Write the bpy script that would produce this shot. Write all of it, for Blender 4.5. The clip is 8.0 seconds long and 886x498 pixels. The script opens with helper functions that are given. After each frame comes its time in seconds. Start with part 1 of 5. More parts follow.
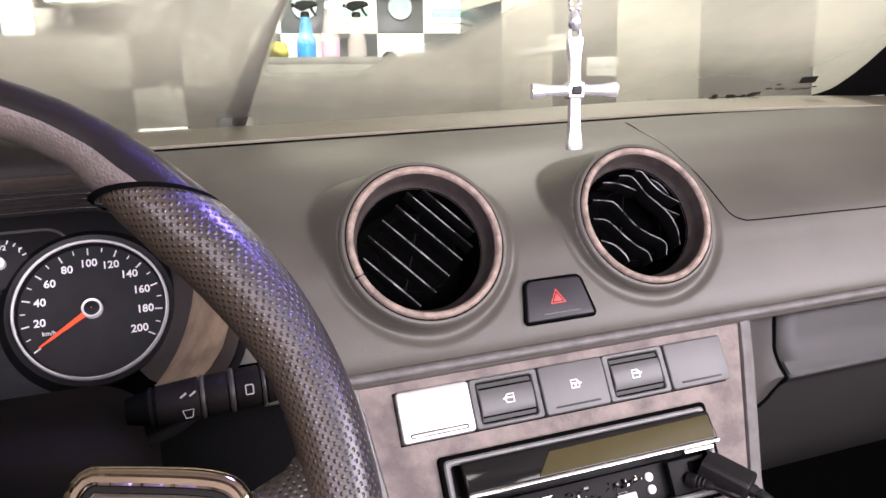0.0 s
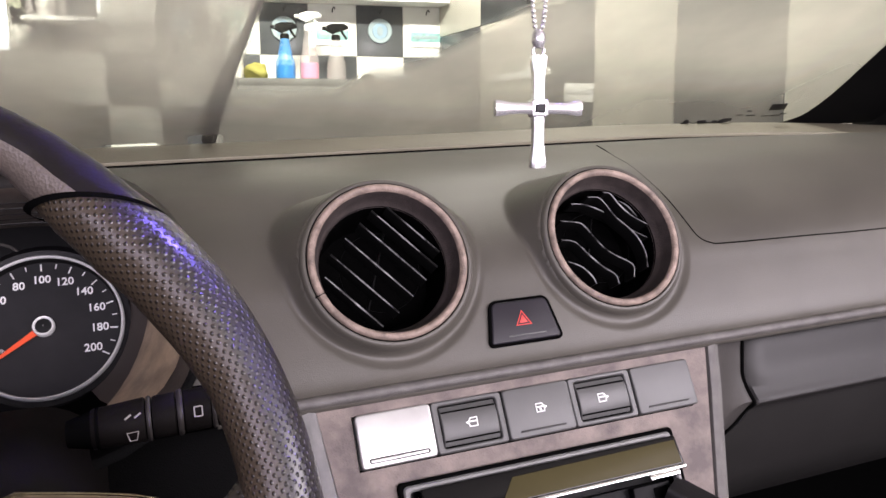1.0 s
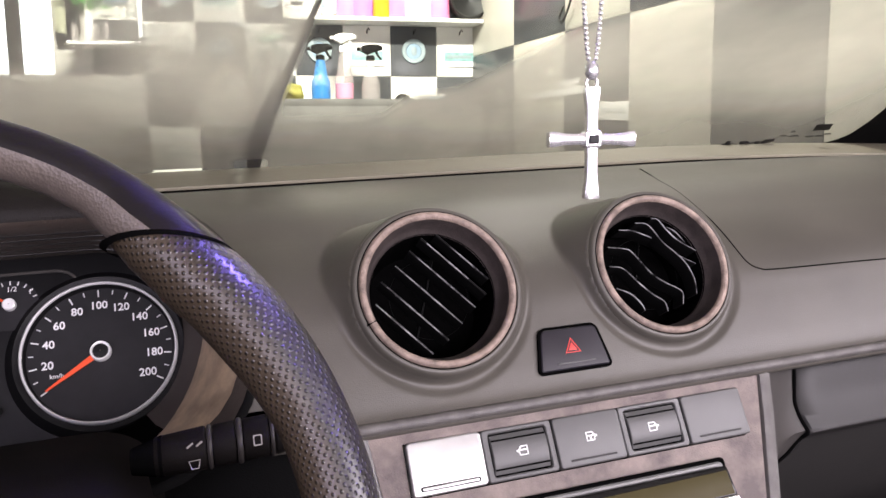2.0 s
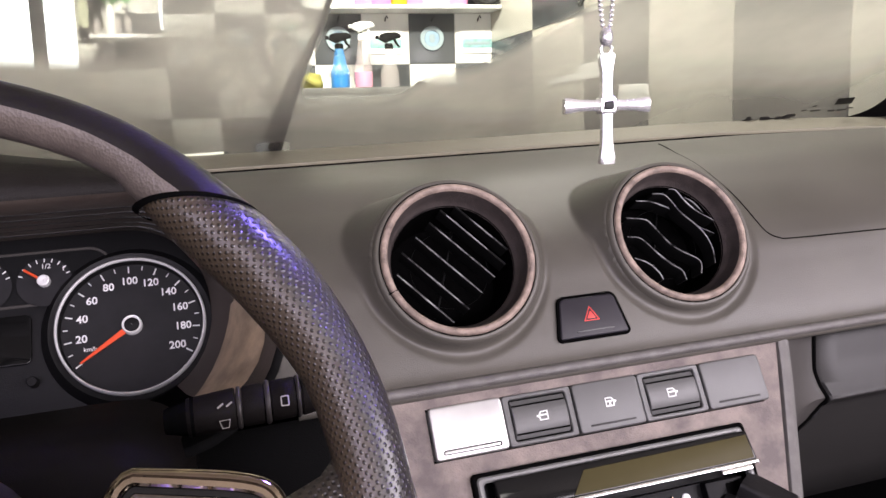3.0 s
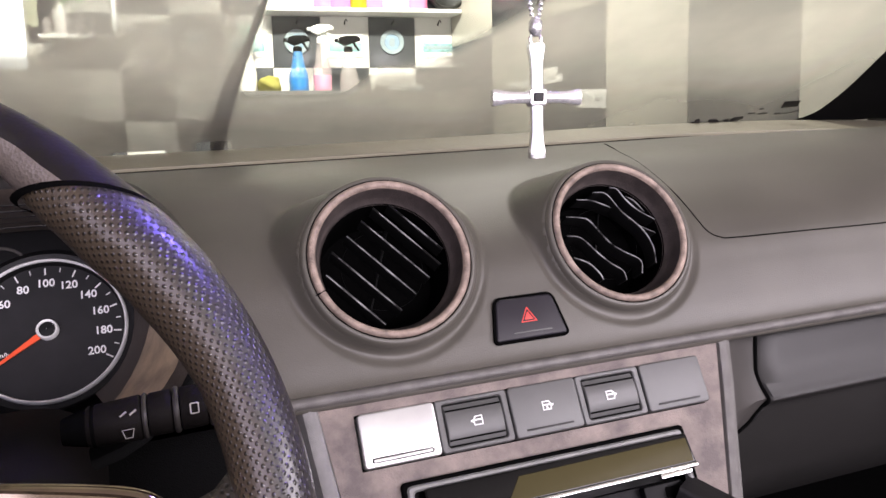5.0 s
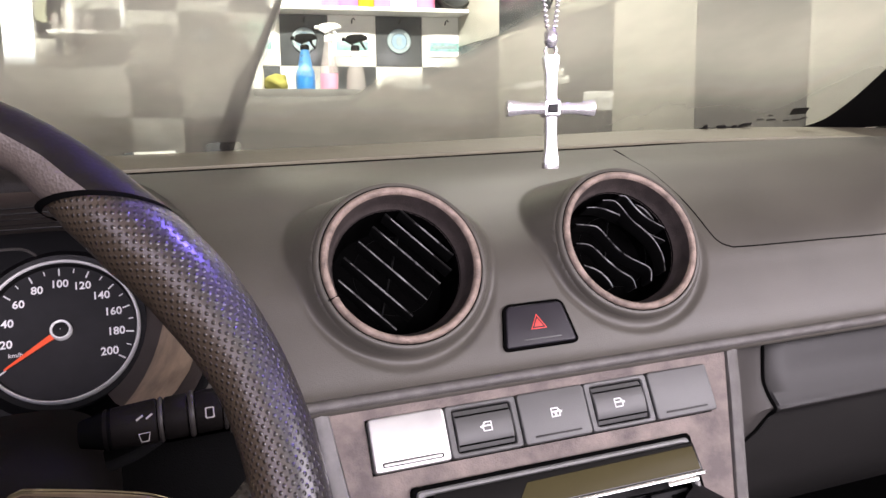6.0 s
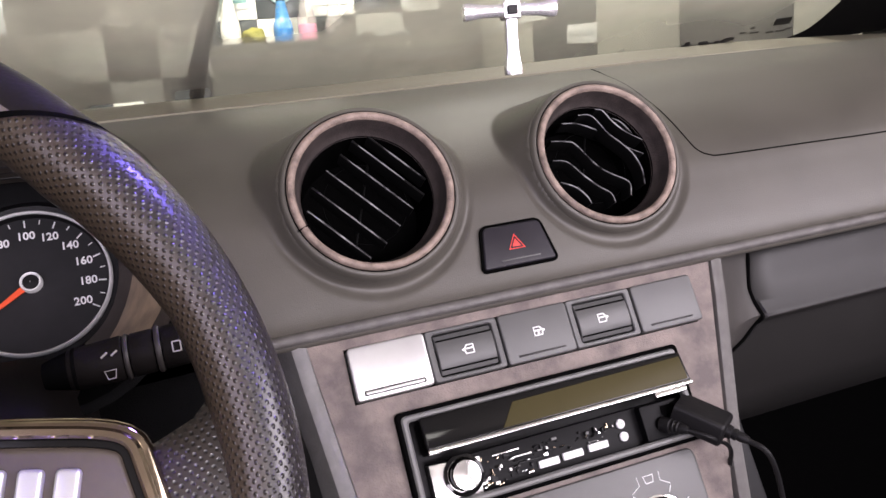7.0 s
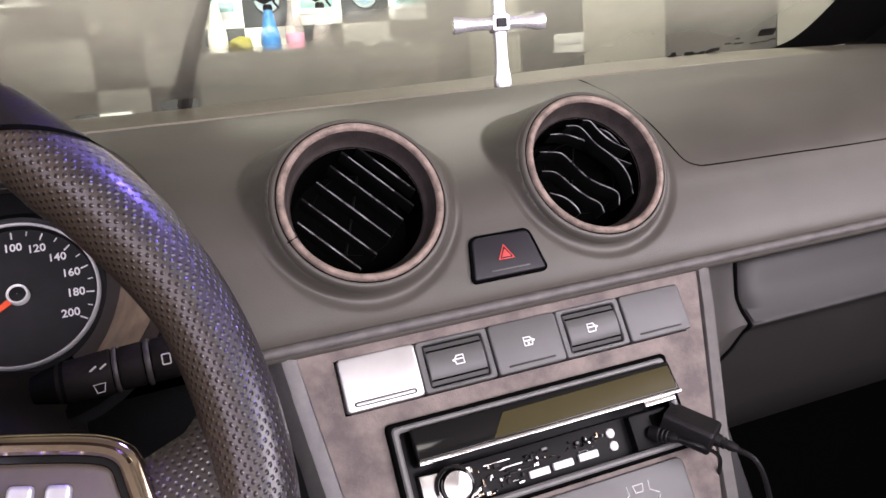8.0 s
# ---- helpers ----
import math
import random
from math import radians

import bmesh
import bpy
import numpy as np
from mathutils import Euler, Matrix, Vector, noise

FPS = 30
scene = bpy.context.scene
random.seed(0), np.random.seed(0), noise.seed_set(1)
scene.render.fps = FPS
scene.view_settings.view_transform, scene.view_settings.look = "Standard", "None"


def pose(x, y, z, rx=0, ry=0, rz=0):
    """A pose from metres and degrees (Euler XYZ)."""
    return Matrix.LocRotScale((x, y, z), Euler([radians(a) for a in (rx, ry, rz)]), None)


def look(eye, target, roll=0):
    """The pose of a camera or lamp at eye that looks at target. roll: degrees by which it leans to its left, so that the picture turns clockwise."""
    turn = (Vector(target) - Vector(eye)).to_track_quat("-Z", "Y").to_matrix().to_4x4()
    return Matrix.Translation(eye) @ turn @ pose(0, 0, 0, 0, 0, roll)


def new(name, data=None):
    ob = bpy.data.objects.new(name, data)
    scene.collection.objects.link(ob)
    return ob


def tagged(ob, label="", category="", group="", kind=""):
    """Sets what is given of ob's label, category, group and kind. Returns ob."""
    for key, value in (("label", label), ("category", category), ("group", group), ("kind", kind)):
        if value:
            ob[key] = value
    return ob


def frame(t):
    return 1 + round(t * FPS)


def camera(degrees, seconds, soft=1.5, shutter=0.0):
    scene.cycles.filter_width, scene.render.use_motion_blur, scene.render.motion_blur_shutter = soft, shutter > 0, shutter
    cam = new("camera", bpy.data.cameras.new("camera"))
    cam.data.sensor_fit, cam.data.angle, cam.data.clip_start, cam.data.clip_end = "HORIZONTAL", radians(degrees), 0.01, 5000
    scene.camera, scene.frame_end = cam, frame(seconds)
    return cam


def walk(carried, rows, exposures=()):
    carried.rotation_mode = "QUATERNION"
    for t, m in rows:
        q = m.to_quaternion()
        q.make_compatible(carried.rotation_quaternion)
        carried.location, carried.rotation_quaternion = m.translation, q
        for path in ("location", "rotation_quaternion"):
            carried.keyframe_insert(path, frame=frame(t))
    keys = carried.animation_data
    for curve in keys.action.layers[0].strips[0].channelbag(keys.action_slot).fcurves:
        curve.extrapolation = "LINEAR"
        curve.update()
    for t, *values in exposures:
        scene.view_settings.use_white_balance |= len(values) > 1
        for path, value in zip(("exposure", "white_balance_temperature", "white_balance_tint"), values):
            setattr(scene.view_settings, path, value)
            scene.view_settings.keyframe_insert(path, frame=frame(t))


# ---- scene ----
# The car stands a little askew on the sloping floor: CAR turns the car's own axes (x to the passenger side, y ahead) upright.
CAR = Vector((0.040, -0.027, 0.9988)).rotation_difference(Vector((0, 0, 1))).to_matrix().to_4x4()
cam = camera(61.8, 8.0)
PATH = [
    (0, (0.0018, 0.0084, 1.0486), (0.6199, 1.8833, 0.7281), -3.91),
    (0.5, (0.0133, 0.0107, 1.0476), (0.6671, 1.8738, 0.7293), -4.22),
    (1, (0.0130, 0.0129, 1.0443), (0.6904, 1.8766, 0.7836), -3.04),
    (1.5, (0.0096, 0.0158, 1.0527), (0.6715, 1.8885, 0.8184), -3.55),
    (1.7, (0.0037, 0.0160, 1.0525), (0.6362, 1.9018, 0.8435), -3.58),
    (2.8, (0.0002, 0.0059, 1.0485), (0.5639, 1.9102, 0.8117), -3.59),
    (3, (-0.0007, 0.0050, 1.0413), (0.5449, 1.9146, 0.8055), -4.26),
    (3.5, (0.0077, 0.0037, 1.0384), (0.5805, 1.9094, 0.8386), -3.84),
    (4, (0.0141, 0.0028, 1.0312), (0.5957, 1.9036, 0.8110), -4.69),
    (4.5, (0.0207, 0.0055, 1.0338), (0.6370, 1.8962, 0.8208), -4.03),
    (4.7, (0.0224, 0.0097, 1.0338), (0.6510, 1.8960, 0.8177), -4.05),
    (5.8, (0.0205, 0.0175, 1.0355), (0.6633, 1.8939, 0.7788), -3.85),
    (6, (0.0171, 0.0134, 1.0395), (0.6458, 1.8979, 0.8089), -3.35),
    (6.5, (0.0212, 0.0163, 1.0367), (0.6842, 1.8812, 0.7493), -3.38),
    (7, (0.0321, 0.0178, 1.0204), (0.6504, 1.8851, 0.6587), -7.06),
    (7.5, (0.0329, 0.0191, 1.0226), (0.6839, 1.8758, 0.6636), -7.29),
    (8, (0.0310, 0.0174, 1.0223), (0.6833, 1.8764, 0.6777), -7.07),
]
walk(cam, [(t, CAR @ look(eye, target, roll)) for t, eye, target, roll in PATH],
     exposures=[(0.0, 0.40), (0.3, 0.18), (0.6, 0.06), (1.0, 0.0), (1.7, 0.05), (3.0, 0.04), (6.4, 0.04), (7.2, -0.10), (8.0, -0.06)])

# ---- world and lights ----
world = bpy.data.worlds.new("world")
scene.world = world
world.use_nodes = True
sky = world.node_tree.nodes.new("ShaderNodeTexSky")
sky.sky_type, sky.sun_disc, sky.sun_elevation, sky.sun_rotation = "NISHITA", False, radians(40), radians(200)
world.node_tree.links.new(sky.outputs[0], world.node_tree.nodes["Background"].inputs[0])
world.node_tree.nodes["Background"].inputs[1].default_value = 0.10


def area(name, m, sx, sy, watts, colour, spread=180):
    data = bpy.data.lights.new(name, "AREA")
    data.shape, data.size, data.size_y, data.energy, data.color, data.spread = "RECTANGLE", sx, sy, watts, colour, radians(spread)
    ob = new(name, data)
    ob.matrix_world = m
    return ob


# daylight through the rear window, the driver's and the passenger's windows, an added unseen lamp under the roof, the
# garage's ceiling tubes
area("rear_window_daylight", CAR @ look((0.214, -1.62, 1.13), (0.214, 0.4, 0.94)), 1.1, 0.38, 38, (1.0, 0.895, 1.01))
area("driver_window_daylight", CAR @ look((-0.46, -0.35, 1.22), (0.25, 0.35, 0.95)), 0.6, 0.30, 2.2, (0.95, 0.86, 1.18))
area("passenger_window_daylight", CAR @ look((0.905, -0.32, 1.205), (0.25, 0.40, 0.92)), 0.80, 0.34, 12, (1.0, 0.905, 1.0))
area("added_lamp_light", CAR @ look((0.214, -0.42, 1.438), (0.20, 0.3, 0.9)), 0.16, 0.07, 0.4, (1.0, 0.95, 0.9))
# added lamp, source unseen: narrow beam that tints the wheel rim violet
area("violet_rim_light", CAR @ look((0.25, 0.285, 1.39), (0.018, 0.280, 1.04)), 0.16, 0.36, 0.33, (0.22, 0.155, 1.0), 13)
area("garage_tube_light", look((0.1, 1.75, 2.75), (0.1, 3.45, 1.45)), 1.3, 0.12, 75, (1.0, 0.945, 0.845), 120)
area("garage_tube_light_side", look((0.95, 1.9, 2.80), (1.55, 1.95, 1.1)), 1.0, 0.12, 43, (1.0, 0.945, 0.85), 120)

# ---- materials ----


def material(name, colour, rough=0.5, metal=0.0, grain=0.0, size=900.0, mottle=0.0, mottle_size=25.0, second=None, coat=0.0, spec=0.5, rough_var=0.0):
    """A surface with a fine relief (grain) and slow drifts of colour and gloss (mottle)."""
    m = bpy.data.materials.new(name)
    m.use_nodes = True
    t = m.node_tree
    b = t.nodes["Principled BSDF"]
    b.inputs["Base Color"].default_value = (*colour, 1)
    b.inputs["Roughness"].default_value, b.inputs["Metallic"].default_value = rough, metal
    b.inputs["Coat Weight"].default_value, b.inputs["Specular IOR Level"].default_value = coat, spec
    where = t.nodes.new("ShaderNodeTexCoord")
    if grain:
        n = t.nodes.new("ShaderNodeTexVoronoi")
        n.inputs["Scale"].default_value = size
        n2 = t.nodes.new("ShaderNodeTexNoise")
        n2.inputs["Scale"].default_value, n2.inputs["Detail"].default_value = size * 0.5, 3
        add = t.nodes.new("ShaderNodeMath")
        bump = t.nodes.new("ShaderNodeBump")
        bump.inputs["Strength"].default_value, bump.inputs["Distance"].default_value = grain, 0.0006
        t.links.new(where.outputs["Object"], n.inputs["Vector"])
        t.links.new(where.outputs["Object"], n2.inputs["Vector"])
        t.links.new(n.outputs["Distance"], add.inputs[0])
        t.links.new(n2.outputs["Fac"], add.inputs[1])
        t.links.new(add.outputs[0], bump.inputs["Height"])
        t.links.new(bump.outputs[0], b.inputs["Normal"])
    if mottle:
        n = t.nodes.new("ShaderNodeTexNoise")
        n.inputs["Scale"].default_value, n.inputs["Detail"].default_value, n.inputs["Roughness"].default_value = mottle_size, 6, 0.6
        ramp = t.nodes.new("ShaderNodeValToRGB")
        ramp.color_ramp.elements[0].position, ramp.color_ramp.elements[1].position = 0.34, 0.66
        dark = [c * (1 - mottle) for c in colour]
        light = second or [min(1, c * (1 + mottle)) for c in colour]
        ramp.color_ramp.elements[0].color, ramp.color_ramp.elements[1].color = (*dark, 1), (*light, 1)
        t.links.new(where.outputs["Object"], n.inputs["Vector"])
        t.links.new(n.outputs["Fac"], ramp.inputs[0])
        t.links.new(ramp.outputs[0], b.inputs["Base Color"])
        if rough_var:
            rng = t.nodes.new("ShaderNodeMapRange")
            rng.inputs["To Min"].default_value, rng.inputs["To Max"].default_value = rough - rough_var, rough + rough_var
            t.links.new(n.outputs["Fac"], rng.inputs["Value"])
            t.links.new(rng.outputs[0], b.inputs["Roughness"])
    return m


def perforated(name, colour, lighter, hole):
    """Leather with rows of punched holes by its UV map; the light on its inner side is put into the colour (second UV
    map).
    """
    m = material(name, colour, 0.40, mottle=0.25, mottle_size=40, coat=0.60, spec=0.4)
    m.node_tree.nodes["Principled BSDF"].inputs["Coat Roughness"].default_value = 0.24
    t = m.node_tree
    b = t.nodes["Principled BSDF"]
    uv = t.nodes.new("ShaderNodeUVMap")
    uv.uv_map = "uv"
    side = t.nodes.new("ShaderNodeUVMap")
    side.uv_map = "inward"
    split, patchy, sum_, by_place, paler = (t.nodes.new("ShaderNode" + k) for k in ("SeparateXYZ", "TexNoise", "Math", "MapRange", "MixRGB"))
    patchy.inputs["Scale"].default_value = 45
    sum_.operation = "MULTIPLY_ADD"
    sum_.inputs[1].default_value = 0.16
    by_place.interpolation_type = "SMOOTHSTEP"
    by_place.inputs["From Min"].default_value, by_place.inputs["From Max"].default_value = 0.50, 0.76
    paler.inputs[2].default_value = (*lighter, 1)
    t.links.new(side.outputs[0], split.inputs[0])
    t.links.new(patchy.outputs["Fac"], sum_.inputs[0])
    t.links.new(split.outputs[0], sum_.inputs[2])
    t.links.new(sum_.outputs[0], by_place.inputs["Value"])
    t.links.new(by_place.outputs[0], paler.inputs[0])
    mp = t.nodes.new("ShaderNodeMapping")
    mp.inputs["Rotation"].default_value = (0, 0, radians(45))
    v = t.nodes.new("ShaderNodeTexVoronoi")
    v.voronoi_dimensions = "2D"
    v.inputs["Scale"].default_value, v.inputs["Randomness"].default_value = 1.0, 0.06
    ramp = t.nodes.new("ShaderNodeValToRGB")
    ramp.color_ramp.elements[0].position, ramp.color_ramp.elements[1].position = 0.10, 0.34
    mix = t.nodes.new("ShaderNodeMixRGB")
    mix.inputs[1].default_value = (*hole, 1)
    bump = t.nodes.new("ShaderNodeBump")
    bump.inputs["Strength"].default_value, bump.inputs["Distance"].default_value = 0.38, 0.0012
    old = b.inputs["Base Color"].links[0].from_socket
    t.links.new(uv.outputs[0], mp.inputs[0])
    t.links.new(mp.outputs[0], v.inputs["Vector"])
    t.links.new(v.outputs["Distance"], ramp.inputs[0])
    t.links.new(ramp.outputs[0], mix.inputs[0])
    t.links.new(old, paler.inputs[1])
    t.links.new(paler.outputs[0], mix.inputs[2])
    t.links.new(mix.outputs[0], b.inputs["Base Color"])
    t.links.new(ramp.outputs[0], bump.inputs["Height"])
    t.links.new(bump.outputs[0], b.inputs["Normal"])
    t.links.new(bump.outputs[0], b.inputs["Coat Normal"])
    return m


def glowing(name, colour, strength):
    m = bpy.data.materials.new(name)
    m.use_nodes = True
    b = m.node_tree.nodes["Principled BSDF"]
    b.inputs["Base Color"].default_value = (*colour, 1)
    b.inputs["Emission Color"].default_value, b.inputs["Emission Strength"].default_value = (*colour, 1), strength
    return m


def clear_glass(name, colour=(1, 1, 1), reflect=0.06):
    m = bpy.data.materials.new(name)
    m.use_nodes = True
    t = m.node_tree
    out = t.nodes["Material Output"]
    t.nodes.remove(t.nodes["Principled BSDF"])
    tr, gl, mix = t.nodes.new("ShaderNodeBsdfTransparent"), t.nodes.new("ShaderNodeBsdfGlossy"), t.nodes.new("ShaderNodeMixShader")
    tr.inputs[0].default_value = (*colour, 1)
    gl.inputs["Roughness"].default_value = 0.03
    mix.inputs[0].default_value = reflect
    t.links.new(tr.outputs[0], mix.inputs[1])
    t.links.new(gl.outputs[0], mix.inputs[2])
    t.links.new(mix.outputs[0], out.inputs[0])
    return m


def dusty_glass(name):
    """Windscreen: clear glass with a film of dried dust, wiped thin in one soft patch in front of the mirror."""
    m = clear_glass(name, (0.93, 0.97, 0.93), 0.05)
    t = m.node_tree
    out = t.nodes["Material Output"]
    glass = out.inputs[0].links[0].from_socket
    film, veil, both = t.nodes.new("ShaderNodeBsdfDiffuse"), t.nodes.new("ShaderNodeBsdfTranslucent"), t.nodes.new("ShaderNodeMixShader")
    film.inputs[0].default_value = veil.inputs[0].default_value = (0.80, 0.795, 0.68, 1)
    both.inputs[0].default_value = 0.6
    mix = t.nodes.new("ShaderNodeMixShader")
    uv = t.nodes.new("ShaderNodeUVMap")
    n = t.nodes.new("ShaderNodeTexNoise")
    n.inputs["Scale"].default_value, n.inputs["Detail"].default_value = 5, 4
    level = t.nodes.new("ShaderNodeMapping")
    level.inputs["Scale"].default_value = (3.5, 11, 1)
    streak = t.nodes.new("ShaderNodeTexNoise")
    streak.inputs["Scale"].default_value, streak.inputs["Detail"].default_value = 1, 5
    t.links.new(uv.outputs[0], level.inputs[0])
    t.links.new(level.outputs[0], streak.inputs["Vector"])
    sep = t.nodes.new("ShaderNodeSeparateXYZ")
    t.links.new(uv.outputs[0], sep.inputs[0])
    t.links.new(uv.outputs[0], n.inputs["Vector"])

    def ramp(source, a, b, lo, hi):
        r = t.nodes.new("ShaderNodeMapRange")
        r.interpolation_type = "SMOOTHSTEP"
        for key, v in (("From Min", a), ("From Max", b), ("To Min", lo), ("To Max", hi)):
            r.inputs[key].default_value = v
        t.links.new(source, r.inputs["Value"])
        return r.outputs[0]

    def maths(kind, a, b):
        q = t.nodes.new("ShaderNodeMath")
        q.operation = kind
        for i, v in enumerate((a, b)):
            if isinstance(v, float):
                q.inputs[i].default_value = v
            else:
                t.links.new(v, q.inputs[i])
        return q.outputs[0]

    # wiped: to the passenger side of the wiper, above a lower edge that steps up towards the passenger side
    beyond = maths("SUBTRACT", sep.outputs[0], maths("MULTIPLY", sep.outputs[1], 0.16))
    step = maths("ADD", ramp(sep.outputs[0], 0.185, 0.228, 0.0, 0.038), ramp(sep.outputs[0], 0.24, 0.40, 0.0, 0.105))
    rise = maths("ADD", step, ramp(sep.outputs[0], 0.34, 0.64, 0.0, 0.07))
    above = maths("SUBTRACT", sep.outputs[1], rise)
    wiped = maths("MULTIPLY", ramp(beyond, 0.055, 0.075, 0.0, 1.0), ramp(above, 0.076, 0.120, 0.0, 1.0))
    thick = ramp(beyond, 0.04, 0.09, FILM[0] + 0.105, FILM[0])
    # thinner high up, above the sweep of the driver's hand
    thick = maths("MULTIPLY", thick, ramp(sep.outputs[1], 0.18, 0.28, 1.0, 0.78))
    # a clean patch high on the driver's side
    clean = maths("MULTIPLY", ramp(sep.outputs[0], -0.09, -0.03, 0.56, 0.0), ramp(sep.outputs[1], 0.150, 0.185, 0.0, 1.0))
    thick = maths("MULTIPLY", thick, maths("SUBTRACT", 1.0, clean))
    # less dust on the passenger's half, and hardly any where the wiper blade lies
    thick = maths("MULTIPLY", thick, ramp(sep.outputs[0], 0.36, 0.47, 1.0, 0.80))
    blade = maths("MULTIPLY", ramp(beyond, 0.040, 0.052, 0.0, 1.0), ramp(beyond, 0.058, 0.066, 1.0, 0.0))
    thick = maths("MULTIPLY", thick, maths("SUBTRACT", 1.0, maths("MULTIPLY", blade, 0.06)))
    wiped = maths("MULTIPLY", wiped, thick)
    amount = maths("SUBTRACT", thick, maths("MULTIPLY", wiped, FILM[1] / FILM[0]))
    amount = maths("ADD", amount, ramp(n.outputs["Fac"], 0.3, 0.7, -0.08, 0.08))
    # thinner low down towards the passenger corner, and along the pillar
    by_place = maths("MULTIPLY", ramp(sep.outputs[0], 0.47, 0.56, 0.0, 1.0), ramp(sep.outputs[1], 0.02, 0.10, 0.22, 0.08))
    by_place = maths("ADD", by_place, ramp(sep.outputs[0], 0.70, 0.78, 0.0, 0.35))
    amount = maths("MULTIPLY", amount, maths("SUBTRACT", 1.0, by_place))
    # the glass's foot is clean where the wiper's rubber has scraped it
    scraped = maths("MULTIPLY", ramp(sep.outputs[0], -0.050, -0.042, 0.0, 0.7), ramp(sep.outputs[0], 0.002, 0.010, 1.0, 0.0))
    scraped = maths("MULTIPLY", scraped, ramp(sep.outputs[1], 0.004, 0.009, 1.0, 0.0))
    amount = maths("MULTIPLY", amount, maths("SUBTRACT", 1.0, scraped))
    foot = maths("MULTIPLY", ramp(sep.outputs[0], 0.030, 0.042, 0.0, 0.6), ramp(sep.outputs[0], 0.068, 0.080, 1.0, 0.0))
    amount = maths("MULTIPLY", amount, maths("SUBTRACT", 1.0, maths("MULTIPLY", foot, ramp(sep.outputs[1], 0.012, 0.026, 1.0, 0.0))))
    t.links.new(amount, mix.inputs[0])
    # shade along the foot of the glass is put into the dust's colour
    foot_shade = t.nodes.new("ShaderNodeMixRGB")
    foot_shade.inputs[1].default_value, foot_shade.inputs[2].default_value = (0.23, 0.22, 0.195, 1), (0.80, 0.795, 0.68, 1)
    t.links.new(maths("ADD", ramp(sep.outputs[1], -0.01, 0.20, 0.0, 0.92), maths("ADD", ramp(n.outputs["Fac"], 0.3, 0.7, -0.1, 0.1), ramp(streak.outputs["Fac"], 0.3, 0.7, -0.07, 0.07))), foot_shade.inputs[0])
    t.links.new(foot_shade.outputs[0], film.inputs[0])
    t.links.new(foot_shade.outputs[0], veil.inputs[0])
    t.links.new(glass, mix.inputs[1])
    t.links.new(film.outputs[0], both.inputs[1])
    t.links.new(veil.outputs[0], both.inputs[2])
    t.links.new(both.outputs[0], mix.inputs[2])
    t.links.new(mix.outputs[0], out.inputs[0])
    return m


FILM = (0.86, 0.81)
DASH = material("dash_plastic", (0.0795, 0.0735, 0.0615), 0.44, grain=0.15, size=1500, mottle=0.12, mottle_size=11, rough_var=0.08, spec=0.5)
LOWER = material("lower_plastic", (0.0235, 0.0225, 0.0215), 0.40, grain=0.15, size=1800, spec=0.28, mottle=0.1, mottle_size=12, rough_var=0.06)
CHEEK = material("cheek_plastic", (0.058, 0.054, 0.050), 0.42, grain=0.15, size=1800, spec=0.35, mottle=0.1, mottle_size=12)
DARK = material("black_plastic", (0.007, 0.007, 0.0075), 0.45, grain=0.15, size=1500, spec=0.25)
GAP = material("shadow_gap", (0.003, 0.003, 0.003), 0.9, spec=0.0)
SLAT = material("slat_plastic", (0.004, 0.004, 0.004), 0.5, spec=0.12)
SLATGLINT = material("slat_glint", (0.05, 0.05, 0.052), 0.16, mottle=0.9, mottle_size=85, second=(0.40, 0.40, 0.41))
DARKCHROME = material("dark_chrome", (0.36, 0.29, 0.21), 0.09, metal=1.0, mottle=0.2, mottle_size=35)
SUEDE = material("mottled_trim", (0.152, 0.120, 0.112), 0.60, grain=0.4, size=900, second=(0.232, 0.190, 0.166), mottle=0.40, mottle_size=46, rough_var=0.12)
RING = material("mottled_ring", (0.262, 0.202, 0.166), 0.62, grain=0.5, size=900, mottle=0.42, mottle_size=110, rough_var=0.1)
# the ring's covering, darkened: the shade inside the ring is in this colour
SHADEDSLEEVE = material("shaded_sleeve", (0.046, 0.036, 0.033), 0.7, grain=0.4, size=900, mottle=0.3, mottle_size=90)
SWITCH = material("switch_plastic", (0.085, 0.085, 0.083), 0.38, grain=0.12, size=2000, mottle=0.06, mottle_size=30)
SATIN = material("satin_silver", (0.54, 0.54, 0.53), 0.32, metal=0.6, mottle=0.06, mottle_size=40)
HAZARD = material("hazard_plastic", (0.016, 0.014, 0.019), 0.38, spec=0.35, grain=0.1, size=1500)
RED = material("red_print", (0.75, 0.05, 0.04), 0.5)
WHITE = material("white_print", (0.85, 0.85, 0.85), 0.5)
GREYTRIM = material("grey_trim", (0.15, 0.15, 0.145), 0.42, grain=0.1, size=1500, mottle=0.15, mottle_size=50)
OLIVEGLARE = material("olive_glare", (0.062, 0.053, 0.024), 0.34, metal=0.0, spec=0.06, mottle=0.06, mottle_size=30)
SATINRING = material("satin_ring", (0.88, 0.88, 0.87), 0.25, metal=0.15, mottle=0.06, mottle_size=60)
GRIPSIDE = material("inner_rim_leather", (0.115, 0.095, 0.080), 0.42, grain=0.35, size=800, mottle=0.2, mottle_size=40)
PODTAN = material("pod_tan", (0.075, 0.062, 0.050), 0.50, spec=0.3, mottle=0.25, mottle_size=28)
CARPET = material("carpet", (0.002, 0.002, 0.002), 0.95, grain=0.4, size=500, spec=0.0)
CHROME = material("chrome", (0.75, 0.75, 0.74), 0.14, metal=1.0, mottle=0.05, mottle_size=60)
BRUSHED = material("silver_trim", (0.55, 0.54, 0.52), 0.28, metal=0.9, mottle=0.1, mottle_size=70)
GLOSS = material("gloss_black", (0.006, 0.006, 0.006), 0.08, spec=0.30)
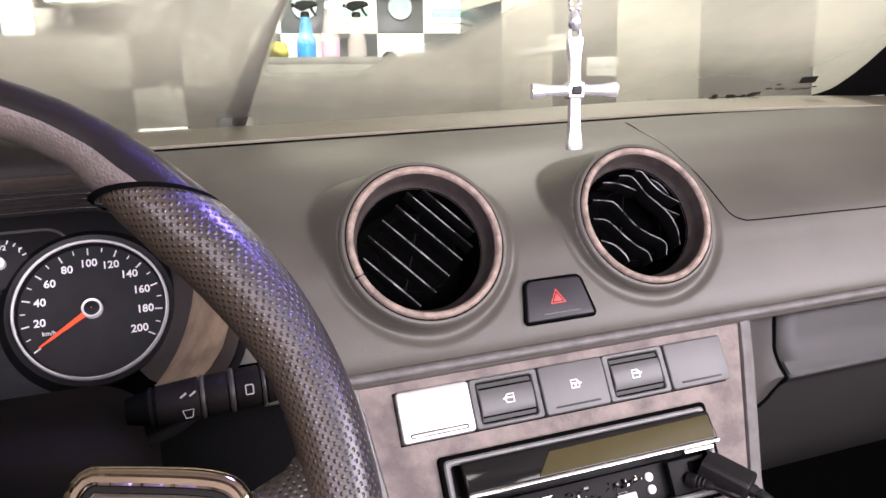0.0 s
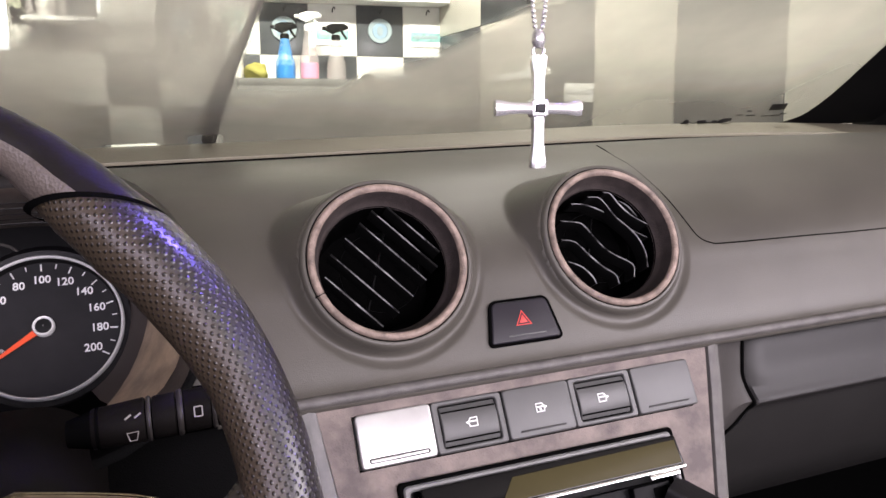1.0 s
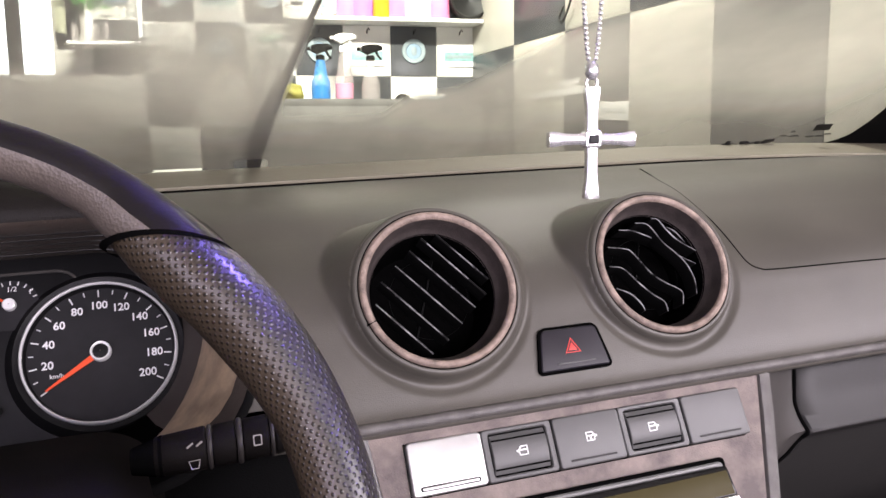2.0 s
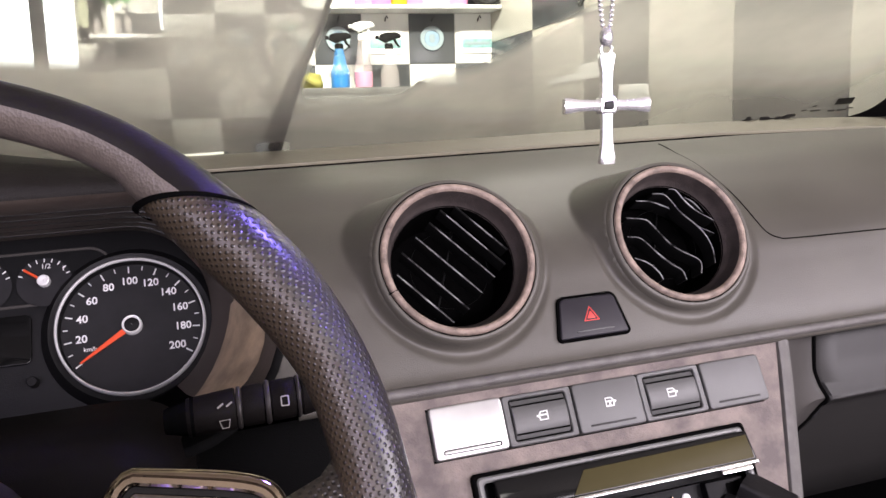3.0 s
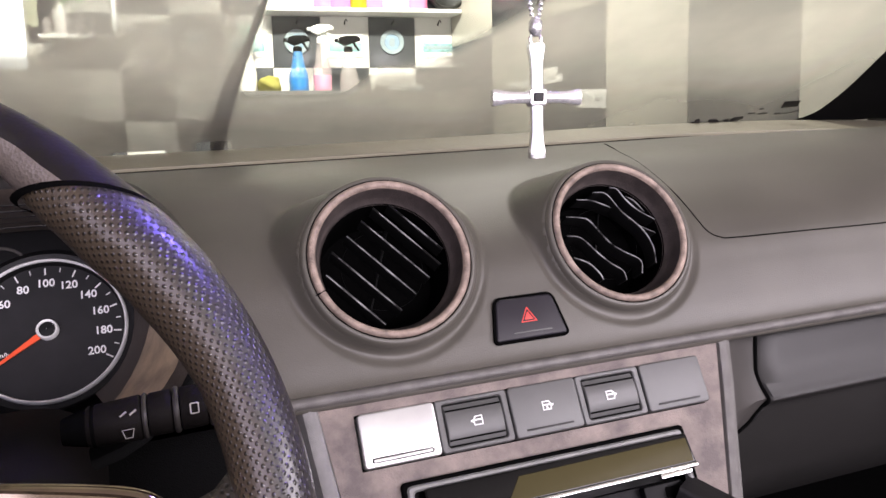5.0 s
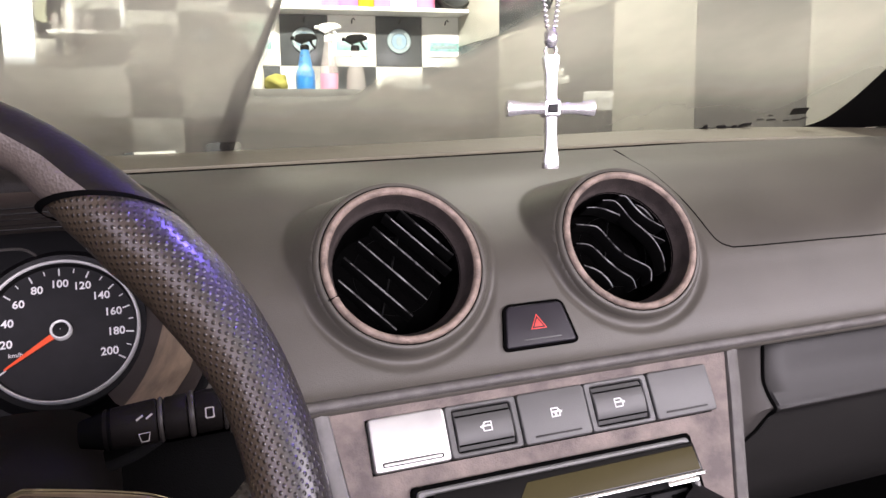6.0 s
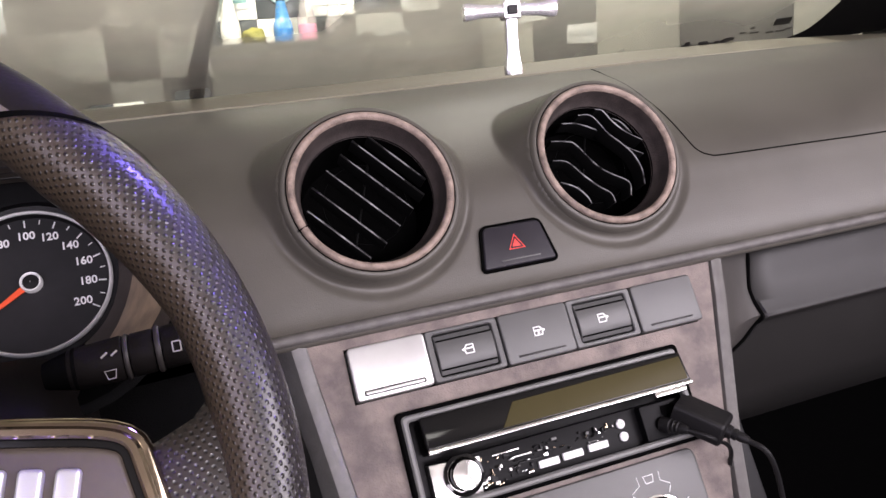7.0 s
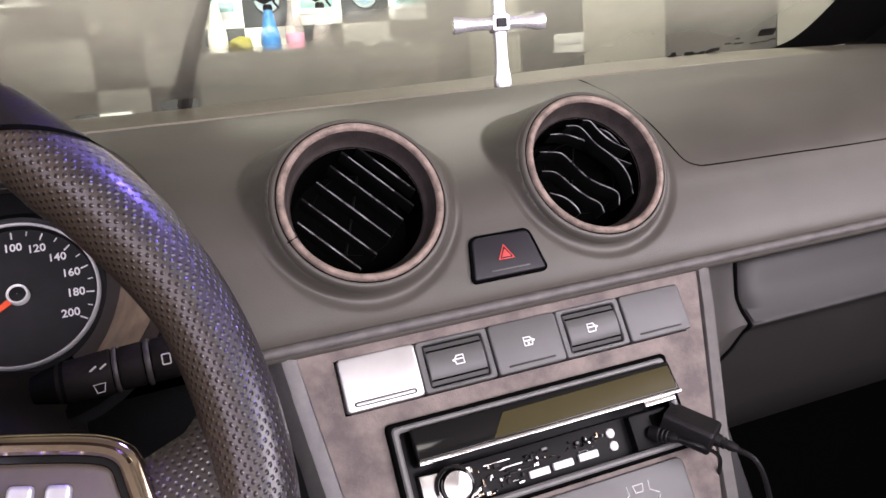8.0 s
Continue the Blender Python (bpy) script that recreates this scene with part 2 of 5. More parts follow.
LEATHER = perforated("perforated_leather", (0.0165, 0.0140, 0.0120), (0.054, 0.040, 0.026), (0.008, 0.007, 0.006))
SMOOTH = material("smooth_leather", (0.011, 0.0095, 0.0085), 0.36, grain=0.09, size=700, mottle=0.2, mottle_size=30, spec=0.16, coat=0.10)
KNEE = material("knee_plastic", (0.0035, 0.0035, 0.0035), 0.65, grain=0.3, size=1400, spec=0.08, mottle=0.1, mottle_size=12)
RUBBER = material("rubber", (0.008, 0.0075, 0.008), 0.5, grain=0.2, size=900, spec=0.3)
RADIOBLACK = material("radio_black", (0.004, 0.004, 0.0045), 0.4, spec=0.10, mottle=0.2, mottle_size=90)
DIAL = material("dial_face", (0.019, 0.0185, 0.020), 0.5, spec=0.2, mottle=0.1, mottle_size=80)
NEEDLE = material("needle_red", (0.85, 0.10, 0.03), 0.4)
BROWN = material("binnacle_plastic", (0.066, 0.052, 0.043), 0.5, grain=0.3, size=1200, mottle=0.12, mottle_size=20)
LINING = material("roof_lining", (0.45, 0.42, 0.37), 0.9, grain=0.4, size=600, mottle=0.06)
SILVER = material("pendant_silver", (0.82, 0.81, 0.80), 0.25, metal=0.75, mottle=0.08, mottle_size=120)
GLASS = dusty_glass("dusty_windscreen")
TILE_WHITE = material("white_tile", (0.78, 0.77, 0.72), 0.22, mottle=0.05, mottle_size=6)
TILE_CREAM = material("cream_tile", (0.50, 0.48, 0.42), 0.25, mottle=0.08, mottle_size=5)
TILE_DARK = material("dark_tile", (0.062, 0.066, 0.070), 0.25, mottle=0.15, mottle_size=6)
PLASTER = material("plaster", (0.62, 0.60, 0.55), 0.8, grain=0.2, size=60, mottle=0.1, mottle_size=3)
CONCRETE = material("concrete", (0.25, 0.24, 0.22), 0.75, grain=0.3, size=80, mottle=0.25, mottle_size=2.5)
BOARD = material("white_board", (0.82, 0.81, 0.78), 0.4, mottle=0.04, mottle_size=8)
TEAL = material("teal_print", (0.22, 0.40, 0.39), 0.5, mottle=0.3, mottle_size=60)
PALE = material("pale_print", (0.26, 0.32, 0.34), 0.5)
WASHED = material("washed_print", (0.60, 0.61, 0.60), 0.5)


def plain(name, colour, rough=0.35):
    return material(name, colour, rough, mottle=0.08, mottle_size=20)


BLUE = plain("blue_liquid", (0.004, 0.13, 0.42), 0.2)
PINK = plain("pink_liquid", (0.85, 0.25, 0.45), 0.3)
LILAC = plain("lilac_plastic", (0.40, 0.22, 0.75), 0.35)
AMBER = plain("amber_liquid", (0.75, 0.33, 0.02), 0.25)
YELLOW = plain("yellow_sponge", (0.24, 0.22, 0.045), 0.8)
# left strip paler than the right: its highlight is put into the colour
EDGE = material("speckled_edge", (0.17, 0.165, 0.16), 0.30, grain=0.45, size=2600, mottle=0.15, mottle_size=120, spec=0.7)
SIDEEDGE = material("console_side_edge", (0.120, 0.114, 0.106), 0.32, grain=0.45, size=2600, mottle=0.15, mottle_size=120, spec=0.6)
PALEBEAD = material("pale_bead", (0.105, 0.099, 0.092), 0.36, grain=0.35, size=2200, mottle=0.25, mottle_size=90, spec=0.6)
CROWN = material("crown_plastic", (0.014, 0.012, 0.011), 0.55, grain=0.3, size=1300, spec=0.2, mottle=0.1, mottle_size=15)
STALK = material("stalk_plastic", (0.007, 0.006, 0.0055), 0.6, grain=0.15, size=1500, spec=0.05)
LITLINING = material("lit_lining", (0.38, 0.285, 0.185), 0.35, mottle=0.3, mottle_size=60)
# ledge colour holds the warm light that falls in through the windscreen
LITLEDGE = material("lit_ledge", (0.205, 0.188, 0.138), 0.45, grain=0.25, size=1700, mottle=0.10, mottle_size=10)
COUNTER = material("counter_stone", (0.13, 0.125, 0.115), 0.5, mottle=0.3, mottle_size=9)
MILKY = plain("milky_plastic", (0.75, 0.72, 0.66), 0.35)
GREEN = plain("leaf_green", (0.08, 0.30, 0.04), 0.5)


def frosted(name, colour, through_share):
    """Thin cloudy plastic: part of the light passes, the rest scatters."""
    m = material(name, colour, 0.3, mottle=0.06, mottle_size=20)
    t = m.node_tree
    out = t.nodes["Material Output"]
    clear, mix = t.nodes.new("ShaderNodeBsdfTransparent"), t.nodes.new("ShaderNodeMixShader")
    mix.inputs[0].default_value = through_share
    t.links.new(t.nodes["Principled BSDF"].outputs[0], mix.inputs[1])
    t.links.new(clear.outputs[0], mix.inputs[2])
    t.links.new(mix.outputs[0], out.inputs[0])
    return m


FROST = frosted("cloudy_bottle", (0.60, 0.54, 0.52), 0.72)
BLUEFROST = frosted("blue_bottle", (0.08, 0.34, 0.75), 0.55)

# ---- building helpers ----
CAR_THINGS = []


def smooth(me, angle=40):
    for p in me.polygons:
        p.use_smooth = True
    me.set_sharp_from_angle(angle=radians(angle))


def mesh_of(name, bm, mat, angle=40):
    bmesh.ops.recalc_face_normals(bm, faces=bm.faces[:])
    me = bpy.data.meshes.new(name)
    bm.to_mesh(me)
    bm.free()
    me.materials.append(mat)
    smooth(me, angle)
    return me


def thing(name, at, label, category, group="", kind="", in_car=True):
    ob = new(name)
    ob.empty_display_size = 0.02
    ob.matrix_world = Matrix.Translation(at)
    tagged(ob, label, category, group, kind)
    if in_car:
        CAR_THINGS.append(ob)
    return ob


def part(name, bm, mat, parent, label="", angle=40):
    """One mesh under a thing or a part, built in the axes of the car (or of the garage)."""
    me = bm if isinstance(bm, bpy.types.Mesh) else mesh_of(name, bm, mat, angle)
    ob = new(name, me)
    ob.parent = parent
    if parent.type == "EMPTY":
        ob.matrix_parent_inverse = parent.matrix_basis.inverted()
    if label:
        ob["label"] = label
    return ob


LEAN = radians(25)
U, V, N = Vector((1, 0, 0)), Vector((0, math.sin(LEAN), math.cos(LEAN))), Vector((0, -math.cos(LEAN), math.sin(LEAN)))


def facing(x, z, out=0.0, turn=0.0):
    """Axes on the leaning face of the dashboard at x and height z: local x to the passenger side, y up the face, z out of it."""
    o = Vector((x, 0.413 + (z - 0.897) * math.tan(LEAN), z)) + N * out
    m = Matrix((U, V, N)).transposed().to_4x4()
    m.translation = o
    return m @ pose(0, 0, 0, 0, 0, turn)


def axes(origin, u, v):
    u, v = Vector(u).normalized(), Vector(v)
    n = u.cross(v).normalized()
    m = Matrix((u, n.cross(u), n)).transposed().to_4x4()
    m.translation = origin
    return m


def loft(rings, m=None, closed=True, cap0=True, cap1=True, bm=None, uv=None):
    """Skins rings of points, each as long as the next."""
    bm = bm or bmesh.new()
    rows = [[bm.verts.new(m @ Vector(p) if m else Vector(p)) for p in ring] for ring in rings]
    k = len(rings[0])
    for a, b in zip(rows, rows[1:]):
        for i in range(k if closed else k - 1):
            j = (i + 1) % k
            bm.faces.new((a[i], a[j], b[j], b[i]))
    if closed and cap0:
        bm.faces.new(rows[0][::-1])
    if closed and cap1:
        bm.faces.new(rows[-1])
    return bm


def rounded(w, h, r, n=5, cx=0.0, cy=0.0):
    """A rectangle with rounded corners, as points in the plane."""
    r = min(r, w / 2 - 1e-5, h / 2 - 1e-5)
    out = []
    for sx, sy, a0 in ((1, 1, 0), (-1, 1, 90), (-1, -1, 180), (1, -1, 270)):
        for i in range(n + 1):
            a = radians(a0 + 90 * i / n)
            out.append((cx + sx * (w / 2 - r) + r * math.cos(a), cy + sy * (h / 2 - r) + r * math.sin(a)))
    return out


def inset(outline, d):
    """The outline drawn in by d, along the corners' bisectors."""
    k, out = len(outline), []
    area2 = sum(outline[i][0] * outline[(i + 1) % k][1] - outline[(i + 1) % k][0] * outline[i][1] for i in range(k))
    sign = 1 if area2 > 0 else -1
    for i in range(k):
        a, b, c = Vector(outline[i - 1]), Vector(outline[i]), Vector(outline[(i + 1) % k])
        t = ((b - a).normalized() + (c - b).normalized()).normalized()
        out.append((b.x - sign * t.y * d, b.y + sign * t.x * d))
    return out


def slab(outline, z0, z1, m, bevel=0.0008, bm=None):
    """A plate from z0 up to z1 with a rounded upper edge."""
    rings = [[(x, y, z0) for x, y in outline]]
    for k in range(4):
        a = k / 3 * math.pi / 2
        rings.append([(x, y, z1 - bevel + bevel * math.sin(a)) for x, y in inset(outline, bevel * (1 - math.cos(a)))])
    return loft(rings, m, bm=bm)


def frame_plate(outer, inner, z0, z1, m, bevel=0.0008, bm=None):
    """A plate with a hole: outer and inner outline have the same number of points."""
    rings = [[(x, y, z0) for x, y in outer], [(x, y, z1 - bevel) for x, y in outer], [(x, y, z1) for x, y in inset(outer, bevel)],
             [(x, y, z1) for x, y in inset(inner, -bevel)], [(x, y, z1 - bevel) for x, y in inner], [(x, y, z0) for x, y in inner]]
    bm = loft(rings + [rings[0]], m, cap0=False, cap1=False, bm=bm)
    bmesh.ops.remove_doubles(bm, verts=bm.verts[:], dist=1e-7)
    return bm


def soften(outline, times=2):
    """Cuts the corners of an outline until it runs round."""
    for _ in range(times):
        out = []
        for i in range(len(outline)):
            a, b = Vector(outline[i]), Vector(outline[(i + 1) % len(outline)])
            out += [tuple(a * 0.75 + b * 0.25), tuple(a * 0.25 + b * 0.75)]
        outline = out
    return outline


def lathe(profile, m, steps=48, bm=None, cap0=False, cap1=False):
    """Turns (radius, height) points about the local z axis."""
    return loft([[(r * math.cos(2 * math.pi * i / steps), r * math.sin(2 * math.pi * i / steps), h) for i in range(steps)] for r, h in profile],
                m, cap0=cap0, cap1=cap1, bm=bm)


def tube(path, r, k=8, m=None, bm=None, ends=True):
    """A round bar along points; r may be a number or one for each point."""
    pts = [Vector(p) for p in path]
    rings, side = [], None
    for i, p in enumerate(pts):
        t = (pts[min(i + 1, len(pts) - 1)] - pts[max(i - 1, 0)]).normalized()
        side = (side - t * side.dot(t)) if side else t.orthogonal()
        side = side.normalized()
        up = t.cross(side)
        rr = r[i] if isinstance(r, (list, tuple)) else r
        rings.append([p + (side * math.cos(2 * math.pi * j / k) + up * math.sin(2 * math.pi * j / k)) * rr for j in range(k)])
    return loft(rings, m, cap0=ends, cap1=ends, bm=bm)


def flat_bar(path, width, depth, m=None, bm=None):
    """A thin strip standing on edge along a path in the local xy plane, going down to -depth, with a rounded front."""
    pts = [Vector((p[0], p[1], 0)) for p in path]
    z0 = path[0][2] if len(path[0]) > 2 else 0.0
    rings = []
    for i, p in enumerate(pts):
        t = (pts[min(i + 1, len(pts) - 1)] - pts[max(i - 1, 0)]).normalized()
        s = Vector((-t.y, t.x, 0)) * width / 2
        rings.append([p + s + Vector((0, 0, z0 - depth)), p + s + Vector((0, 0, z0 - width * 0.4)), p + s * 0.5 + Vector((0, 0, z0)),
                      p - s * 0.5 + Vector((0, 0, z0)), p - s + Vector((0, 0, z0 - width * 0.4)), p - s + Vector((0, 0, z0 - depth))])
    return loft(rings, m, bm=bm)


def box(w, h, d, m, r=0.002, bevel=0.0008, bm=None):
    return slab(rounded(w, h, r, 3), 0, d, m, bevel, bm)


def spline(points, n=8):
    """A smooth run through points (Catmull-Rom)."""
    p = [Vector(q) for q in points]
    p = [p[0] * 2 - p[1]] + p + [p[-1] * 2 - p[-2]]
    out = []
    for i in range(1, len(p) - 2):
        for k in range(n):
            t = k / n
            out.append(0.5 * ((2 * p[i]) + (p[i + 1] - p[i - 1]) * t + (2 * p[i - 1] - 5 * p[i] + 4 * p[i + 1] - p[i + 2]) * t * t
                              + (3 * p[i] - p[i - 1] - 3 * p[i + 1] + p[i + 2]) * t ** 3))
    return out + [p[-2]]


def lettering(name, text, size, m, mat, parent, out=0.0002, bold=0.0):
    """Words in the built-in font, as a flat mesh, centred."""
    cu = bpy.data.curves.new(name, "FONT")
    cu.body, cu.size, cu.align_x, cu.align_y, cu.extrude, cu.resolution_u = text, size, "CENTER", "CENTER", out, 3
    cu.offset = bold
    tmp = bpy.data.objects.new(name, cu)
    me = bpy.data.meshes.new_from_object(tmp)
    bpy.data.objects.remove(tmp)
    welded = bmesh.new()
    welded.from_mesh(me)
    bmesh.ops.remove_doubles(welded, verts=welded.verts[:], dist=1e-6)
    welded.to_mesh(me)
    welded.free()
    me.transform(m)
    me.materials.clear()
    me.materials.append(mat)
    return part(name, me, mat, parent)


# ---- dashboard ----
MID = 0.214
VENTS = (Vector((0.1330, 0.4368, 0.9822)), Vector((0.2942, 0.4418, 0.9822)))
BOW = lambda x: 0.36 * (x - MID) ** 2
PROFILE = spline([(0.4235, 0.9024), (0.4152, 0.9028), (0.4129, 0.9048), (0.4136, 0.9092), (0.4192, 0.9150), (0.4260, 0.930), (0.437, 0.952), (0.449, 0.9725), (0.470, 0.991), (0.505, 1.011),
                  (0.554, 1.030), (0.64, 1.042), (0.72, 1.0450), (0.7965, 1.0452), (0.8000, 1.0485), (0.8050, 1.0502), (0.84, 1.057), (0.885, 1.066), (0.93, 1.066)], 14)
LENGTHS = [0.0]
for a, b in zip(PROFILE, PROFILE[1:]):
    LENGTHS.append(LENGTHS[-1] + (b - a).length)


POD_R = 0.0524


def dash_at(x, s, proud=0.0):
    """The dashboard's skin at x and s metres up its profile, with the two vent pods swelling out of it."""
    y, z = np.interp(s, LENGTHS, [p[0] for p in PROFILE]), np.interp(s, LENGTHS, [p[1] for p in PROFILE])
    far = min(1.0, max(0.0, (y - 0.50) / 0.3))
    y -= BOW(x) * far
    z -= (0.028 * max(0.0, x - 0.55) + 0.18 * max(0.0, x - 0.66) ** 2) * far
    p = Vector((x, y, z))
    for c in VENTS:
        q = p - c
        h = q.dot(N)
        u, v = q.x, q.dot(V)
        rho = math.hypot(u, v)
        # the pod: the ring's circle drawn back into the dash, widening to the sides as it goes
        deep = 0.0
        if rho > POD_R:
            deep, far_end = 0.0, 0.16
            for _ in range(16):
                mid = (deep + far_end) / 2
                inside = (u / (POD_R + 0.74 * mid)) ** 2 + ((v - 0.02 * mid) / (POD_R + 0.27 * mid)) ** 2 <= 1
                deep, far_end = (deep, mid) if inside else (mid, far_end)
        cone = -0.0014 - deep - 0.0045 * max(0.0, min(1.0, (0.0542 - rho) / 0.0026))
        k = 0.0030
        d = max(k - abs(h - cone), 0.0) / k
        if cone > -0.15:
            p = p + N * (max(h, cone) + d * d * k / 4 - h)
        # a shallow scoop runs round the foot of the ring
        w = abs(rho - 0.0586) / 0.0060
        if w < 1:
            p = p - N * 0.0022 * (1 - w * w) ** 2 * max(0.0, min(1.0, 0.5 - v / 0.06))
    return p + N * proud


def dash_s(y):
    """How far up the profile the skin stands at y, in the middle of the car."""
    return float(np.interp(y, [p[0] for p in PROFILE[56:]], LENGTHS[56:]))


dashboard = thing("dashboard", (MID, 0.6, 0.80), "grained grey plastic dashboard with two round vent pods", "dashboard")
xs = list(np.arange(-0.66, -0.34, 0.02)) + list(np.arange(-0.34, 0.02, 0.005)) + list(np.arange(0.02, 0.42, 0.00135)) + list(np.arange(0.42, 1.0, 0.02))
ss = list(np.arange(0, 0.22, 0.00135)) + list(np.arange(0.22, LENGTHS[-1], 0.012)) + [LENGTHS[-1]]
bm = bmesh.new()
grid = [[bm.verts.new(dash_at(x, s)) for s in ss] for x in xs]
for i in range(len(xs) - 1):
    for j in range(len(ss) - 1):
        p = grid[i][j].co
        hole = any((p - c - N * (p - c).dot(N)).length < 0.0466 for c in VENTS)
        qx, qz = abs(p.x + 0.145) - 0.101, abs(p.z - 0.968) - 0.003
        binnacle = math.hypot(max(qx, 0), max(qz, 0)) < 0.066 and p.y < 0.60
        column_gap = p.x < 0.025 and p.z < 0.925
        if not hole and not binnacle and not column_gap:
            bm.faces.new((grid[i][j], grid[i + 1][j], grid[i + 1][j + 1], grid[i][j + 1]))
bmesh.ops.delete(bm, geom=[v for v in bm.verts if not v.link_faces], context="VERTS")
part("upper_pad", bm, DASH, dashboard, angle=60)
led = list(np.arange(dash_s(0.7985), LENGTHS[-1], 0.006))
part("ledge", loft([[dash_at(x, s, 0.0012) for s in led] for x in np.arange(-0.62, 0.99, 0.02)], closed=False), LITLEDGE, dashboard, "olive ledge below the windscreen, with the light on it put into its colour", angle=60)

# seams: the airbag lid, and the line in front of the windscreen ledge
lid = [(0.402, 0.641), (0.3845, 0.595), (0.3725, 0.555), (0.369, 0.50), (0.367, 0.470), (0.367, 0.457), (0.3695, 0.4495), (0.377, 0.4462), (0.39, 0.4453), (0.46, 0.4446), (0.55, 0.4438), (0.80, 0.4435), (0.93, 0.443)]
run = spline([(x, y, 0) for x, y in lid], 6)
part("airbag_seam", tube([dash_at(p[0], dash_s(p[1]), -0.0002) for p in run], [0.0007 if k < 7 else 0.00035 if k < 20 else 0.0006 for k in range(len(run))], 6), GAP, dashboard, "narrow dark seam of the airbag lid")
part("ledge_seam", tube([dash_at(x, dash_s(0.7955), 0.0008) for x in np.arange(-0.6, 0.98, 0.02)], 0.0017, 6), GAP, dashboard)

part("lower_bead", tube([dash_at(x, LENGTHS[42], -0.0016) for x in np.arange(0.050, 0.94, 0.01)], 0.0036, 10), PALEBEAD, dashboard, "pale grey bead along the lower edge", angle=60)

# lower dash: the knee panel by the wheel, the console sides and the fascia behind the trim
m = facing(MID, 0.80, -0.030)
part("fascia", slab(rounded(0.275, 0.24, 0.004), -0.02, 0.0, m), DARK, dashboard)
for name, x_top, x_low, side in (("console_edge", 0.0733, 0.0866, -1), ("console_edge", 0.3522, 0.3200, 1)):
    rings = []
    for z, x in ((0.907, x_top), (0.88, x_top + (x_low - x_top) * 0.22), (0.80, x_low), (0.70, x_low + (x_low - x_top) * 0.7)):
        o = facing(x, z)
        rings.append([o @ Vector((px, 0, pz)) for px, pz in (((-0.024, -0.05), (-0.013, -0.016), (-0.0062, -0.002)) if side < 0 else ((-0.0052, -0.05), (-0.0052, -0.012), (-0.0052, -0.001)))
                      + ((-0.0040, 0.0018), (0.0, 0.0032), (0.0040, 0.0018), (0.0052, -0.001), (0.0052, -0.05))])
    part(name, loft(rings), EDGE if side < 0 else SIDEEDGE, dashboard, "speckled grey edge strip")
LID_LEFT = lambda z: float(np.interp(z, [0.64, 0.80, 0.826, 0.840, 0.857, 0.866, 0.874, 0.90], [0.290, 0.342, 0.364, 0.3785, 0.3885, 0.3865, 0.3865, 0.3945]))
LID_Y = lambda z: float(np.interp(z, [0.640, 0.708, 0.752, 0.800, 0.820, 0.838, 0.850, 0.8565, 0.863, 0.876, 0.8975], [0.640, 0.555, 0.4790, 0.441, 0.4305, 0.4225, 0.4178, 0.4130, 0.4170, 0.4240, 0.4315]))
rings = []
for z in np.linspace(0.905, 0.650, 44):
    x = float(np.interp(z, [0.65, 0.80, 0.88, 0.907], [0.2800, 0.3255, 0.3500, 0.3570]))
    o = facing(x, z).translation
    right, ry = max(x + 0.002, LID_LEFT(z) - 0.0012), LID_Y(z)
    rings.append([(x - 0.004, o.y + 0.001, z), (x + 0.3 * (right - x), o.y + 0.55 * (ry - o.y), z), (x + 0.75 * (right - x), ry - 0.0005, z), (right, ry + 0.0012, z), (right, ry + 0.03, z), (x - 0.004, ry + 0.03, z)])
part("console_cheek", loft(rings), CHEEK, dashboard)
rings = []
for z, x in ((0.905, 0.060), (0.88, 0.064), (0.85, 0.069), (0.80, 0.074), (0.70, 0.08)):
    o = facing(x, z)
    rings.append([o @ Vector(q) for q in ((0.0, 0, -0.006), (-0.03, 0, -0.014), (-0.10, 0, -0.03), (-0.10, 0, -0.06), (0.0, 0, -0.06))])
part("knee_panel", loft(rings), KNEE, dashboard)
bm = bmesh.new()
for x0, x1 in ((-0.66, -0.03),):
    loft([[(x0, 0.43, 0.80), (x0, 0.45, 0.86), (x0, 0.60, 0.86), (x0, 0.60, 0.50), (x0, 0.50, 0.50)], [(x1, 0.43, 0.80), (x1, 0.45, 0.86), (x1, 0.60, 0.86), (x1, 0.60, 0.50), (x1, 0.50, 0.50)]], bm=bm)
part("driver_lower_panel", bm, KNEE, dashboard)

# the trim panel round radio and switches
trim = thing("console_trim", (MID, 0.38, 0.80), "mottled pinkish brown covered console trim panel", "trim panel")
m = facing(MID, 0.80)
top, low = (0.907 - 0.80) / math.cos(LEAN), -0.10
# strips round the openings for the switch row and the radio
bm = bmesh.new()


def strip(points, z0=-0.006, z1=0.0):
    slab(points, z0, z1, m, 0.00002, bm)


row_top, row_low = (0.8975 - 0.80) / math.cos(LEAN), (0.8695 - 0.80) / math.cos(LEAN)
rad_top, rad_low = (0.8590 - 0.80) / math.cos(LEAN), (0.8085 - 0.80) / math.cos(LEAN)
rl, rr = 0.1185 - MID, 0.2985 - MID
edge_l = lambda v: -0.1362 + (top - v) * 0.118
edge_r = lambda v: 0.1335 - (top - v) * 0.275
sl, sr = 0.0975 - MID, 0.3265 - MID
strip([(edge_r(top), top), (edge_l(top), top), (edge_l(row_top), row_top), (edge_r(row_top), row_top)])
strip([(sl, row_top), (edge_l(row_top), row_top), (edge_l(row_low), row_low), (sl, row_low)])
strip([(edge_r(row_top), row_top), (sr, row_top), (sr - 0.003, row_low), (edge_r(row_low), row_low)])
strip([(edge_r(row_low), row_low), (edge_l(row_low), row_low), (edge_l(rad_top), rad_top), (edge_r(rad_top), rad_top)])
strip([(rl, rad_top), (edge_l(rad_top), rad_top), (edge_l(rad_low), rad_low), (rl, rad_low)])
